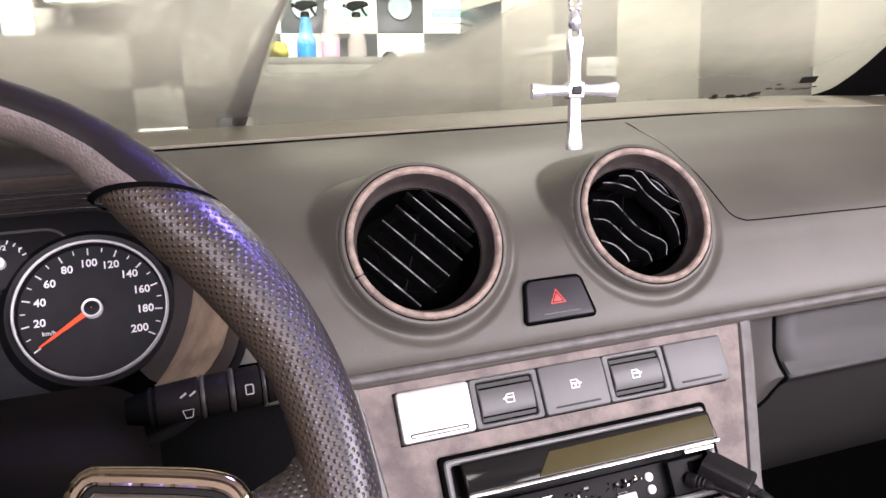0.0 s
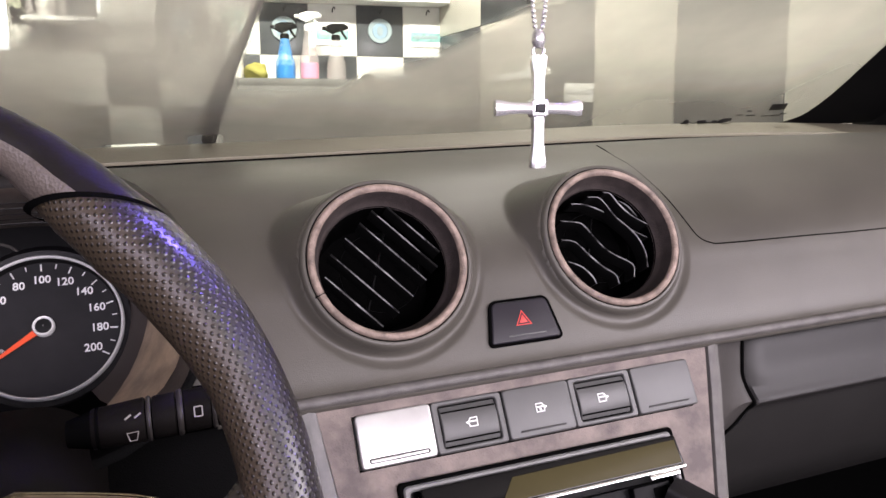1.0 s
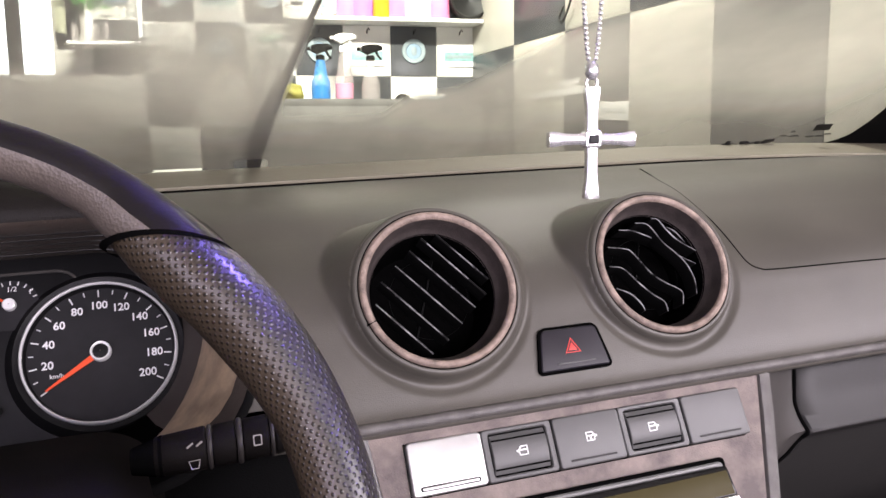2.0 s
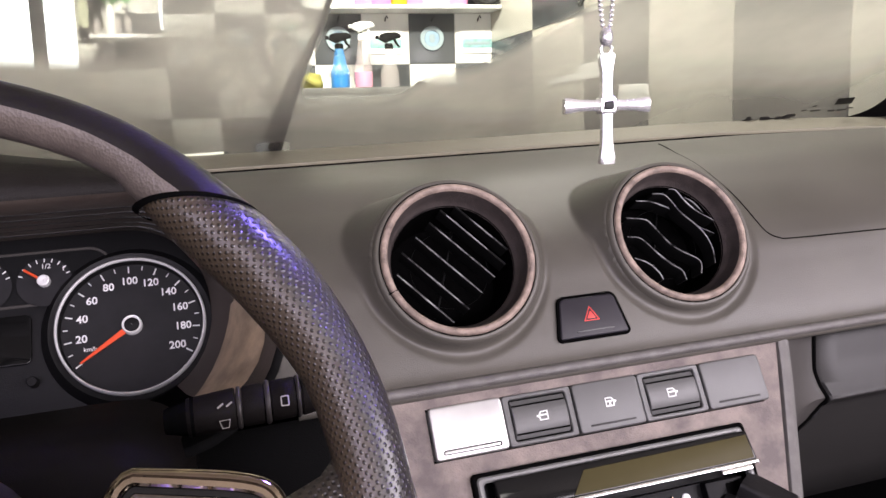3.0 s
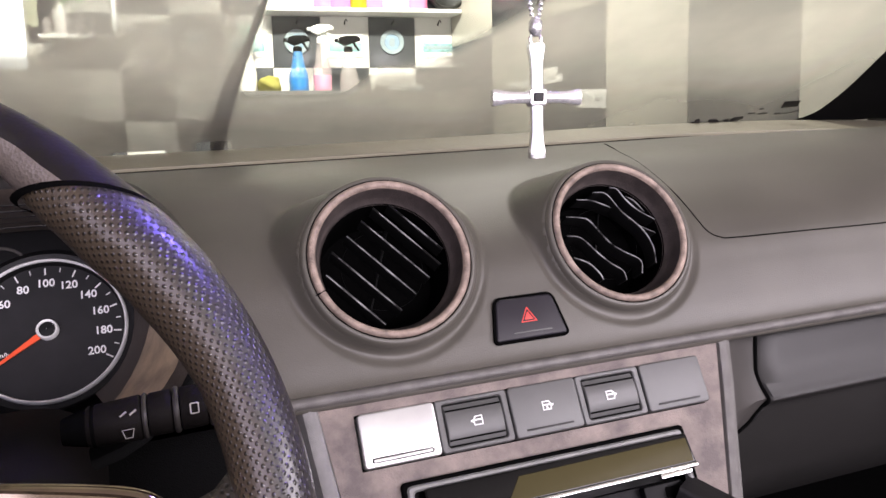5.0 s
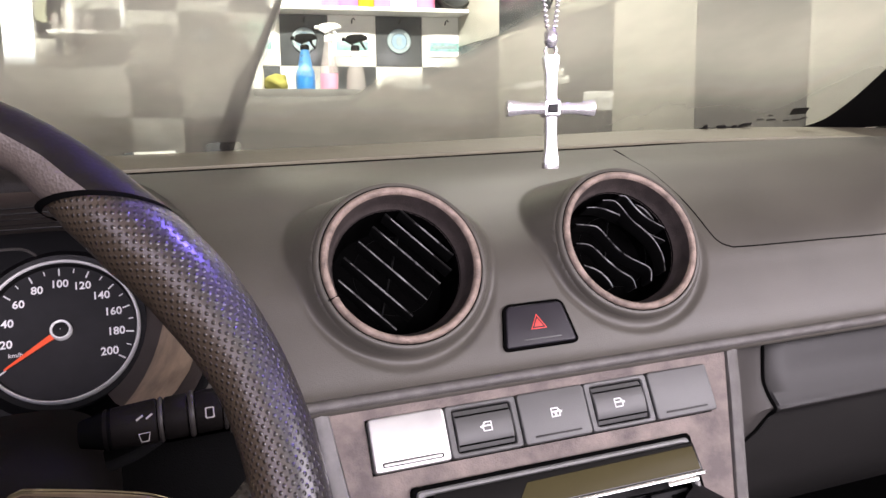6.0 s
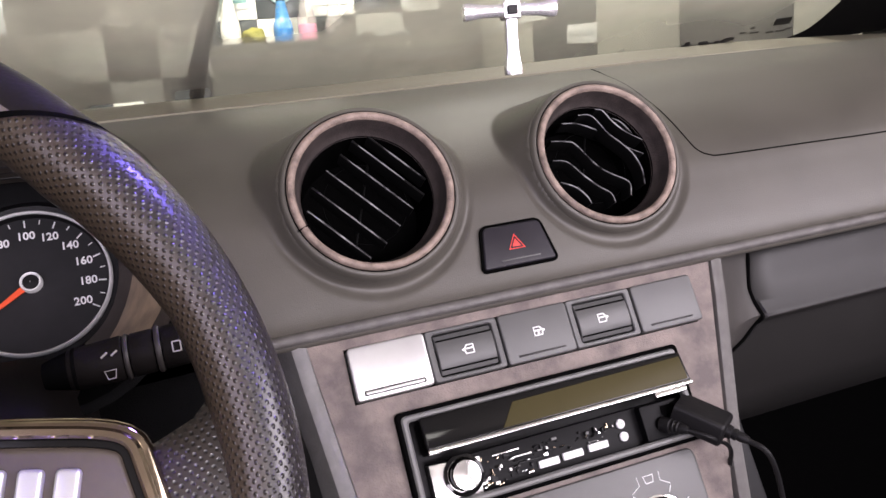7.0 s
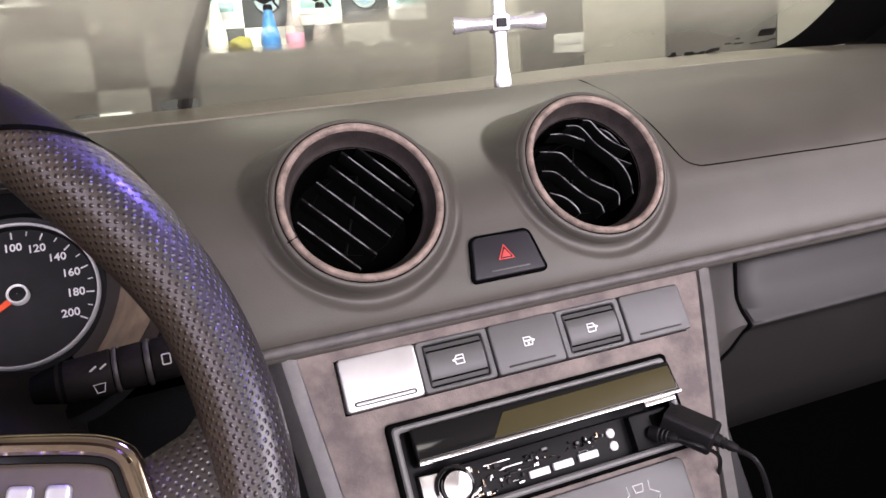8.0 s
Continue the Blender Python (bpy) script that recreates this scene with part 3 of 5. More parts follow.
strip([(edge_r(rad_top), rad_top), (rr, rad_top), (rr, rad_low), (edge_r(rad_low), rad_low)])
strip([(edge_r(rad_low), rad_low), (edge_l(rad_low), rad_low), (edge_l(low), low), (edge_r(low), low)])
part("trim_skin", bm, SUEDE, trim, angle=8)

# ---- air vents ----


def vent(c, label, wavy):
    ob = thing("air_vent", c - N * 0.03, label, "air vent", "air vents in the dashboard")
    m = Matrix((U, V, N)).transposed().to_4x4()
    m.translation = c
    part("bezel", lathe([(0.0474, -0.014), (0.0494, -0.006), (0.0496, -0.0024), (0.0491, -0.0004), (0.0482, 0.0007), (0.0469, 0.0010), (0.0458, 0.0006), (0.0450, -0.0004), (0.0446, -0.0018)], m, 72), RING, ob, "pinkish brown covered ring")
    part("pod_lip", lathe([(0.0491, -0.0050), (0.0496, -0.0022), (0.0503, -0.0012), (0.0514, -0.0011), (0.0525, -0.0016), (0.0535, -0.0032), (0.0543, -0.0056)], m, 96), DASH, ob, "grey plastic lip round the ring")
    part("ring_gap", lathe([(0.0494, -0.0014), (0.0498, -0.0012), (0.0502, -0.0016)], m, 72), GAP, ob)
    part("sleeve", lathe([(0.0446, -0.0018), (0.0441, -0.0040), (0.0431, -0.0095), (0.0418, -0.0150), (0.0400, -0.0168)], m, 72), SHADEDSLEEVE, ob, "purplish inner sleeve with its shade put into the colour")
    part("bezel_joint", flat_bar([(-0.0475, -0.0185, 0.0010), (-0.0400, -0.0155, 0.0010)], 0.0006, 0.004, m), GAP, ob) if not wavy else None
    part("housing", lathe([(0.0402, -0.0150), (0.0404, -0.03), (0.038, -0.055), (0.0005, -0.058)], m, 48), GAP, ob)
    turn = radians(-49)
    if wavy:
        shapes = [[(0.0085, 0.0363), (0.0138, 0.0348), (0.0185, 0.0263), (0.0258, 0.0175), (0.0371, 0.0094)],
                  [(-0.0053, 0.0338), (0.0046, 0.0316), (0.0127, 0.0176), (0.0204, 0.0088), (0.0263, 0.0002), (0.0291, -0.0108), (0.0276, -0.0219)],
                  [(-0.0159, 0.0318), (-0.0050, 0.0303), (0.0066, 0.0248), (0.0178, 0.0180), (0.0261, 0.0090), (0.0385, 0.0015)],
                  [(-0.0310, 0.0178), (-0.0192, 0.0158), (-0.0138, 0.0125), (-0.0039, -0.0032), (0.0044, -0.0107), (0.0161, -0.0188), (0.0145, -0.0280)],
                  [(-0.0340, 0.0042), (-0.0240, 0.0016), (-0.0149, -0.0097), (-0.0071, -0.0183), (0.0004, -0.0245), (0.0015, -0.0312)],
                  [(-0.0330, -0.0115), (-0.0236, -0.0164), (-0.0176, -0.0239), (-0.0160, -0.0290)], [(0.0235, 0.0310), (0.0294, 0.0265), (0.0348, 0.0180)]]
        runs = [spline([(x, y, 0) for x, y in s], 6) for s in shapes]
    else:
        runs = []
        for s in (-0.0296, -0.0164, -0.0023, 0.0116, 0.0234, 0.0323):
            half = min(0.0285, math.sqrt(0.0396 ** 2 - s * s))
            runs.append([(a * math.cos(turn) - s * math.sin(turn) - 0.0013, a * math.sin(turn) + s * math.cos(turn), 0) for a in np.linspace(-half, half * 0.92, 12)])
    for i, run in enumerate(runs):
        # two runs of the wavy grille pass behind the others
        z = -0.0135 - (0.006 if wavy and i in (2, 6) else 0.0)
        pts = [(p[0], p[1], z) for p in run if math.hypot(p[0], p[1]) < 0.0396]
        blade = part("slat", flat_bar(pts, 0.0021, 0.012, m), SLAT, ob)
        # glints on the slats, put in as thin strips of paler colour
        a, b = (0, len(pts)) if wavy else ((0, 11), (1, 12), (0, 12), (1, 12), (1, 9), (3, 11))[i]
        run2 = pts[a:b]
        part("edge", tube([m @ Vector(p) for p in run2], [0.00016 + 0.00040 * math.sin(math.pi * (k + 0.6) / (len(run2) + 0.2)) for k in range(len(run2))], 6), SLATGLINT, blade)
    # the cross rib and tabs behind the slats
    part("tilt_link", flat_bar([(0.010, 0.030, -0.036), (-0.012, -0.028, -0.036)], 0.0015, 0.004, m), SLAT, ob)
    part("inner_ring", lathe([(0.0258, -0.0275), (0.0260, -0.0272), (0.0262, -0.0275)], m, 48), SLAT, ob)
    return ob


vent(VENTS[0], "round black slatted air vent with pinkish covered ring", False)
vent(VENTS[1], "round air vent with wavy black slats and pinkish ring", True)

# ---- switches ----
hazard = thing("hazard_switch", facing(0.2145, 0.934).translation, "dark hazard light switch with a red triangle", "switch")
m = facing(0.2145, 0.934, 0.0022)
corner = lambda cx, cy, r, a0, a1: [(cx + r * math.cos(radians(a0 + (a1 - a0) * i / 5)), cy + r * math.sin(radians(a0 + (a1 - a0) * i / 5))) for i in range(6)]
outline = corner(0.0155, 0.0092, 0.0050, 8, 84) + corner(-0.0155, 0.0092, 0.0050, 96, 172) + corner(-0.0222, -0.0110, 0.0024, 172, 268) + corner(0.0222, -0.0110, 0.0024, 272, 368)
part("surround", slab(inset(outline, -0.0009), -0.006, 0.0020, m, 0.0003), GAP, hazard)
part("button", slab(inset(outline, 0.0007), -0.004, 0.0026, m, 0.0012), HAZARD, hazard)
tri = [(0.0064 * math.cos(radians(90 + 120 * k)), 0.0005 + 0.0064 * math.sin(radians(90 + 120 * k))) for k in range(3)]
part("warning_triangle", frame_plate(tri, inset(tri, 0.0011), 0.0024, 0.0029, m, 0.0001), RED, hazard, "red warning triangle")
tri2 = inset(tri, 0.0030)
part("inner_triangle", slab(tri2, 0.0024, 0.0028, m, 0.0001), RED, hazard)
part("marker_line", box(0.026, 0.0008, 0.0006, m @ pose(0.001, -0.0088, 0.0024), 0.0003, 0.0002), SWITCH, hazard)


def door_icon(m, flip, parent, cross=False):
    s = -1 if flip else 1
    body = [(x * s, y) for x, y in ((-0.0034, -0.0027), (0.0022, -0.0027), (0.0026, -0.0008), (0.0040, -0.0002), (0.0040, 0.0006), (0.0026, 0.0010), (0.0012, 0.0029), (-0.0034, 0.0029))]
    if flip:
        body = body[::-1]
    part("icon", frame_plate(body, inset(body, 0.0009), 0.0, 0.0003, m, 0.0001), WHITE, parent, "white window symbol")
    part("icon_bar", box(0.0052, 0.0009, 0.0003, m @ pose(-0.0006 * s, 0.0005, 0), 0.0002, 0.0001), WHITE, parent)
    if cross:
        for a in (45, -45):
            part("icon_cross", box(0.0022, 0.0005, 0.0003, m @ pose(-0.0004, -0.0010, 0, 0, 0, a), 0.0002, 0.0001), WHITE, parent)


def switch(k, kind):
    x = 0.0985 + 0.0456 * (k + 0.5)
    z = 0.8838
    w, h = 0.0450, 0.0300
    label = {"blank": "blank grey switch cover with a short ridge", "rocker": "grey rocker window switch with a white symbol",
             "silver": "shiny satin silver blank switch cover", "flat": "flat grey window lock switch with a white symbol"}[kind]
    ob = thing("dashboard_switch", facing(x, z).translation, label, "switch", "switches in the console row")
    m = facing(x, z, 0.001)
    mat = SATIN if kind == "silver" else SWITCH
    if kind == "rocker":
        part("frame", frame_plate(rounded(w, h, 0.002, 3), rounded(w - 0.008, h - 0.0055, 0.0015, 3), -0.006, 0.0012, m, 0.0007), SWITCH, ob)
        part("well", slab(rounded(w - 0.008, h - 0.0055, 0.001, 3), -0.007, -0.006, m, 0.0001), GAP, ob)
        rings = []
        for i in range(9):
            v = -0.5 + i / 8
            hgt = 0.0022 - 0.0026 * (abs(v) * 2) ** 2.6
            rings.append([(px, v * (h - 0.0075), pz) for px, pz in ((-0.0178, -0.006), (-0.0178, hgt - 0.0006), (-0.0172, hgt), (0.0172, hgt), (0.0178, hgt - 0.0006), (0.0178, -0.006))])
        part("rocker", loft(rings, m), SWITCH, ob)
        for v in (0.36, -0.38):
            part("groove", box(0.0345, 0.0009, 0.0012, m @ pose(0, v * (h - 0.0075), 0.0008), 0.0003, 0.0002), GAP, ob)
        door_icon(m @ pose(0.001 if k == 1 else -0.001, 0.0, 0.0022), k == 1, ob)
    else:
        part("cover", slab(rounded(w, h, 0.0022, 3), -0.006, 0.0022, m, 0.0010), mat, ob)
        part("ridge", slab(rounded(0.031 if kind != "silver" else 0.034, 0.0012 if kind != "silver" else 0.0017, 0.0005, 2, 0, -0.0112), 0.0018, 0.0028, m, 0.0003), LOWER if kind != "silver" else mat, ob)
        if kind == "silver":
            part("ridge_line", frame_plate(rounded(0.036, 0.0028, 0.0012, 3, 0, -0.0112), rounded(0.0345, 0.0018, 0.0008, 3, 0, -0.0112), 0.0010, 0.0027, m, 0.0001), GAP, ob)
        if kind == "flat":
            door_icon(m @ pose(0.001, 0.001, 0.0022), False, ob, True)


for k, kind in enumerate(("silver", "rocker", "flat", "rocker", "blank")):
    switch(k, kind)
panel = thing("switch_panel", facing(0.2125, 0.8838, -0.01).translation, "black backing panel behind the switch row", "panel")
part("backing", slab(rounded(0.230, 0.0312, 0.002, 3), -0.012, -0.0045, facing(0.2125, 0.8838), 0.0003), GAP, panel)

# ---- radio ----
radio = thing("car_radio", facing(0.2085, 0.834, -0.03).translation, "black car radio with its front flap open", "radio")
m = facing(0.2085, 0.834)
rw, rh = 0.178, 0.0545
part("sleeve", frame_plate(rounded(rw + 0.006, rh + 0.004, 0.003, 4), rounded(rw - 0.003, rh - 0.005, 0.002, 4), -0.03, 0.0035, m, 0.001), GAP, radio)
part("sleeve_trim", frame_plate(rounded(rw + 0.001, rh - 0.0005, 0.003, 4), rounded(rw - 0.007, rh - 0.008, 0.002, 4), 0.0, 0.0045, m, 0.0012), GREYTRIM, radio, "worn grey trim frame")
part("chassis", slab(rounded(rw - 0.003, rh - 0.005, 0.001, 3), -0.03, -0.012, m, 0.0003), RADIOBLACK, radio)
# glossy display lip, tipped upward
lip = m @ pose(0.0050, 0.0140, 0.0040, -10)
part("display_lip", slab(rounded(0.170, 0.0185, 0.0015, 3), -0.012, 0.0045, lip, 0.0012), GLOSS, radio, "glossy black display flap")
# the olive patch is a reflection, put in as a plate of that colour
part("display_window", slab([(0.083, -0.0078), (0.083, 0.0064), (-0.030, 0.0052), (-0.040, -0.0078)], 0.004, 0.0050, lip, 0.0003), OLIVEGLARE, radio, "display window with an olive reflection put into its colour")
part("lip_edge", box(0.170, 0.0026, 0.0020, lip @ pose(0, -0.0100, 0.0035), 0.0008, 0.0006), CHROME, radio, "bright chrome edge")
part("lip_tab", box(0.022, 0.0032, 0.0012, lip @ pose(0.068, -0.0128, 0.0045), 0.0012, 0.0005), CHROME, radio)
part("front_plate", slab(rounded(0.164, 0.024, 0.001, 3, 0.003, -0.0135), -0.02, -0.004, m, 0.0005), RADIOBLACK, radio)
part("silver_corner", slab([(-0.079, -0.002), (-0.079, -0.025), (-0.052, -0.025), (-0.049, -0.004)][::-1], -0.01, -0.0015, m, 0.0004), BRUSHED, radio)
kn = m @ pose(-0.0610, -0.0115, -0.0015)
part("knob_collar", lathe([(0.0115, 0), (0.0115, 0.002), (0.0095, 0.0025), (0.009, 0.0)], kn, 32), GLOSS, radio)
part("volume_knob", lathe([(0.0088, 0), (0.0086, 0.007), (0.0078, 0.0082), (0.004, 0.0086), (0.0003, 0.0088)], kn, 32), CHROME, radio, "round chrome volume knob")
rng = random.Random(4)
for i, x in enumerate((-0.0090, 0.0068, 0.0238)):
    part("contact_key", box(0.0130, 0.0042, 0.0022, m @ pose(x, -0.0180 + i * 0.0005, -0.0042), 0.0006, 0.0004), WHITE, radio, "white rubber key")
for dy in (0.0, -0.0075):
    part("contact_dot", lathe([(0.0028, 0), (0.0028, 0.0014), (0.002, 0.0022), (0.0003, 0.0026)], m @ pose(0.0420, -0.0085 + dy, -0.0042), 20), WHITE, radio)
for i in range(90):
    x, y = -0.050 + rng.random() ** 1.5 * 0.088, -0.022 + rng.random() * 0.016
    if y < -0.0145 and x > -0.018:
        y += 0.008
    w, h = 0.0006 + rng.random() ** 2 * 0.0034, 0.0005 + rng.random() ** 2 * 0.0020
    part("component", box(w, h, 0.001 + rng.random() * 0.002, m @ pose(x, y, -0.0042, 0, 0, rng.choice((0, 0, 90, 12))), 0.0003, 0.0002), rng.choice((BRUSHED, DARK, CHROME, GREYTRIM, DARK, GLOSS, DARKCHROME, RADIOBLACK)), radio)
for i in range(3):
    x = -0.036 + i * 0.008 + rng.random() * 0.004
    part("rail", box(0.010 + rng.random() * 0.012, 0.0009, 0.0016, m @ pose(x, -0.0060 - 0.0040 * (i % 4), -0.0042), 0.0003, 0.0002), rng.choice((CHROME, BRUSHED, DARK)), radio)
part("port_cover", slab(rounded(0.027, 0.021, 0.001, 3, 0.0675, -0.0125), -0.006, 0.002, m, 0.0006), RADIOBLACK, radio)
part("port", slab(rounded(0.010, 0.006, 0.001, 3, 0.073, -0.0075), 0.0, 0.0026, m, 0.0003), GAP, radio)

# plugs and cables in the radio
usb = thing("usb_adapter", (m @ Vector((0.073, -0.0075, 0.01))), "black usb adapter plugged into the radio", "adapter")
far_end = Vector((0.3045, 0.3550, 0.8170))
near_end = m @ Vector((0.0790, -0.0085, 0.002))
d = (far_end - near_end).normalized()
q = axes(near_end, d.cross(Vector((0, 0, 1))), d.cross(Vector((0, 0, 1))).cross(d) * -1)
if (q.to_3x3() @ Vector((0, 0, 1))).dot(d) < 0:
    q = q @ pose(0, 0, 0, 180)
length = (far_end - near_end).length
part("shell", slab(rounded(0.022, 0.0150, 0.003, 4), 0.0, length, q, 0.0022), RUBBER, usb)
part("strain_relief", lathe([(0.0042, length - 0.001), (0.0040, length + 0.003), (0.0032, length + 0.0035), (0.0036, length + 0.006), (0.0028, length + 0.0065), (0.0031, length + 0.009), (0.0022, length + 0.013)], q, 20, cap1=True), RUBBER, usb)
end = q @ Vector((0, 0, length + 0.012))
part("cable", tube(spline([end, end + d * 0.012 + Vector((0, 0, -0.003)), end + Vector((0.014, -0.010, -0.032)), end + Vector((0.020, -0.010, -0.085)), end + Vector((0.018, 0.0, -0.20)), end + Vector((0.01, 0.02, -0.40))], 10), 0.0016, 8), RUBBER, usb)
jack = thing("audio_plug", (m @ Vector((0.062, -0.014, 0.006))), "black audio plug with a thin looped cable", "plug")
jq = m @ pose(0.0655, -0.0145, 0.002, 24, 32)
part("plug", lathe([(0.0044, 0), (0.0046, 0.006), (0.0036, 0.0065), (0.0042, 0.0085), (0.0034, 0.009), (0.0038, 0.011), (0.0030, 0.0115), (0.0032, 0.0135), (0.0020, 0.017)], jq, 20, cap1=True), RUBBER, jack)
e0 = jq @ Vector((0, 0, 0.016))
part("cable", tube(spline([e0, e0 + Vector((0.010, -0.010, -0.004)), e0 + Vector((0.027, -0.004, -0.018)), e0 + Vector((0.030, 0.004, -0.040)), e0 + Vector((0.022, 0.004, -0.07))], 10), 0.0013, 8), RUBBER, jack)

# ---- heater controls ----
heater = thing("heater_controls", facing(0.205, 0.775).translation, "grey heater control panel with rotary knobs", "control panel")
m = facing(0.2045, 0.775, 0.0008)
part("plate", slab(rounded(0.170, 0.066, 0.005, 4), -0.004, 0.0016, m, 0.001), SWITCH, heater)
for x in (-0.060, -0.005, 0.050):
    kk = m @ pose(x, -0.006, 0.0016)
    part("dial_ring", lathe([(0.0195, 0), (0.0195, 0.0012), (0.0182, 0.0016), (0.0175, 0.0008)], kk, 40), CHROME, heater)
    part("knob", lathe([(0.0172, 0), (0.0160, 0.014), (0.0145, 0.016), (0.0003, 0.0165)], kk, 40), DARK, heater)
for k in range(5):
    a = radians(30 + 30 * k)
    if k != 2:
        part("scale_mark", flat_bar([(0.050 + 0.0215 * math.cos(a), -0.006 + 0.0215 * math.sin(a), 0.0020), (0.050 + 0.0255 * math.cos(a), -0.006 + 0.0255 * math.sin(a), 0.0020)], 0.0005, 0.0006, m), WHITE, heater)
fan = [(-0.0036, 0.0022), (0.0036, 0.0022), (0.0026, -0.0024), (-0.0026, -0.0024)]
part("defrost_icon", frame_plate(fan, inset(fan, 0.0006), 0.0, 0.0003, m @ pose(0.0500, 0.0228, 0.0016), 0.0001), WHITE, heater)
for s in (-1, 1):
    part("icon_bracket", flat_bar([(0.050 + s * 0.0075, 0.0255, 0.0020), (0.050 + s * 0.0070, 0.0205, 0.0020), (0.050 + s * 0.013, 0.0172, 0.0020)], 0.0005, 0.0006, m), WHITE, heater)

# ---- glovebox ----
glove = thing("glovebox", (0.65, 0.45, 0.76), "grey plastic glovebox with a pull handle", "glovebox")
prof = [(0.4365, 0.8990), (0.4315, 0.8975), (0.4240, 0.8760), (0.4170, 0.8630), (0.4130, 0.8565), (0.4140, 0.8540), (0.4178, 0.8500), (0.4225, 0.8380), (0.4305, 0.8200), (0.4410, 0.8000), (0.4560, 0.7760), (0.4790, 0.7520), (0.5120, 0.7280), (0.5550, 0.7080), (0.6200, 0.6920)]
prof2 = spline([(y, z, 0) for y, z in prof], 5)
rings = []
for p in prof2:
    z = p[1]
    left = LID_LEFT(z)
    rings.append([(x, p[0] + (0.004 if i == 0 else 0), z) for i, x in enumerate((left, left + 0.003, left + 0.02, 0.45, 0.52, 0.60, 0.72, 0.93))])
part("lid", loft(rings, closed=False), LOWER, glove, angle=50)
part("lid_gap", tube([(r[0][0] - 0.0012, r[0][1] - 0.0035, r[0][2]) for r in rings if r[0][2] > 0.70], 0.0013, 6), GAP, glove)
part("body", loft([[(0.345, 0.60, 0.895), (0.93, 0.60, 0.895), (0.93, 0.60, 0.725), (0.345, 0.60, 0.725)], [(0.345, 0.4405, 0.895), (0.93, 0.4405, 0.895), (0.93, 0.540, 0.725), (0.345, 0.540, 0.725)]]), DARK, glove)
hm = axes((0.492, 0.4380, 0.826), (1, 0, 0.02), (0, -0.63, 0.78))
part("handle", slab(rounded(0.085, 0.010, 0.004, 4), -0.004, 0.004, hm, 0.002), LOWER, glove)
part("top_gap", tube([(x, 0.430, 0.9018) for x in np.arange(0.386, 0.94, 0.05)], 0.0019, 6), GAP, glove)

# ---- instrument cluster ----
TILT = radians(27)
HUB = Vector((-0.0715, 0.5475, 0.9442))


def dial_axes(c, out=0.0):
    v, n = Vector((0, math.sin(TILT), math.cos(TILT))), Vector((0, -math.cos(TILT), math.sin(TILT)))
    m = Matrix((U, v, n)).transposed().to_4x4()
    m.translation = Vector(c) + n * out
    return m


cluster = thing("instrument_cluster", (-0.15, 0.57, 0.90), "black instrument cluster with a chrome-ringed speedometer", "instrument cluster")
m = dial_axes(HUB)
part("face_plate", slab(rounded(0.33, 0.15, 0.03, 6, -0.085, 0.012), -0.012, -0.002, m, 0.002), DARK, cluster)
part("face_bezel", frame_plate(rounded(0.20, 0.040, 0.018, 6, -0.110, 0.043), rounded(0.196, 0.036, 0.016, 6, -0.110, 0.043), -0.003, -0.0012, m, 0.0004), CHEEK, cluster)
dial = part("speedometer", lathe([(0.0003, 0.0), (0.0454, 0.0)], m, 64), DIAL, cluster, "round black speedometer face")
part("dial_wall", lathe([(0.0454, 0.0), (0.0464, 0.005)], m, 64), DARK, dial)
part("chrome_ring", lathe([(0.0464, 0.004), (0.0466, 0.0066), (0.0474, 0.0074), (0.0482, 0.0066), (0.0486, 0.003), (0.0489, -0.003)], m, 72), SATINRING, dial, "bright satin chrome ring")
part("outer_shroud", lathe([(0.0487, 0.003), (0.0525, 0.004), (0.058, -0.002)], m, 64), DARK, dial)
# 0 at the lower left, 200 at the lower right, sweeping over the top
ang = lambda v: radians(213.5 - v * 1.225)
for v in range(0, 201, 10):
    a, big = ang(v), v % 20 == 0
    r0, r1 = (0.0392 if big else 0.0410), 0.0440
    part("tick", flat_bar([(r0 * math.cos(a), r0 * math.sin(a), 0.0006), (r1 * math.cos(a), r1 * math.sin(a), 0.0006)], 0.0010 if big else 0.0007, 0.0006, m), WHITE, dial)
for v in range(20, 201, 20):
    a = ang(v)
    r = 0.0330
    lettering("numeral", str(v), 0.0074, m @ pose(r * math.cos(a), r * math.sin(a), 0.0003), WHITE, dial, bold=0.00013)
lettering("unit", "km/h", 0.0042, m @ pose(-0.0272, -0.0126, 0.0003), WHITE, dial)
a = radians(213.5)
tip = 0.040
part("needle", loft([[(0.0022 * -math.sin(a) * s, 0.0022 * math.cos(a) * s, h) for s, h in ((1, 0.002), (1, 0.0035), (-1, 0.0035), (-1, 0.002))],
                     [(tip * math.cos(a) - 0.0006 * math.sin(a) * s, tip * math.sin(a) + 0.0006 * math.cos(a) * s, h) for s, h in ((1, 0.0022), (1, 0.003), (-1, 0.003), (-1, 0.0022))]], m), NEEDLE, dial, "orange red needle")
part("hub_cap", lathe([(0.0066, 0.001), (0.0066, 0.0052), (0.0061, 0.0062), (0.0054, 0.0060), (0.0051, 0.0050), (0.0003, 0.0048)], m, 36), SATINRING, dial)
part("hub_centre", lathe([(0.0050, 0.0048), (0.0046, 0.0058), (0.0003, 0.0061)], m, 28), DARK, dial)
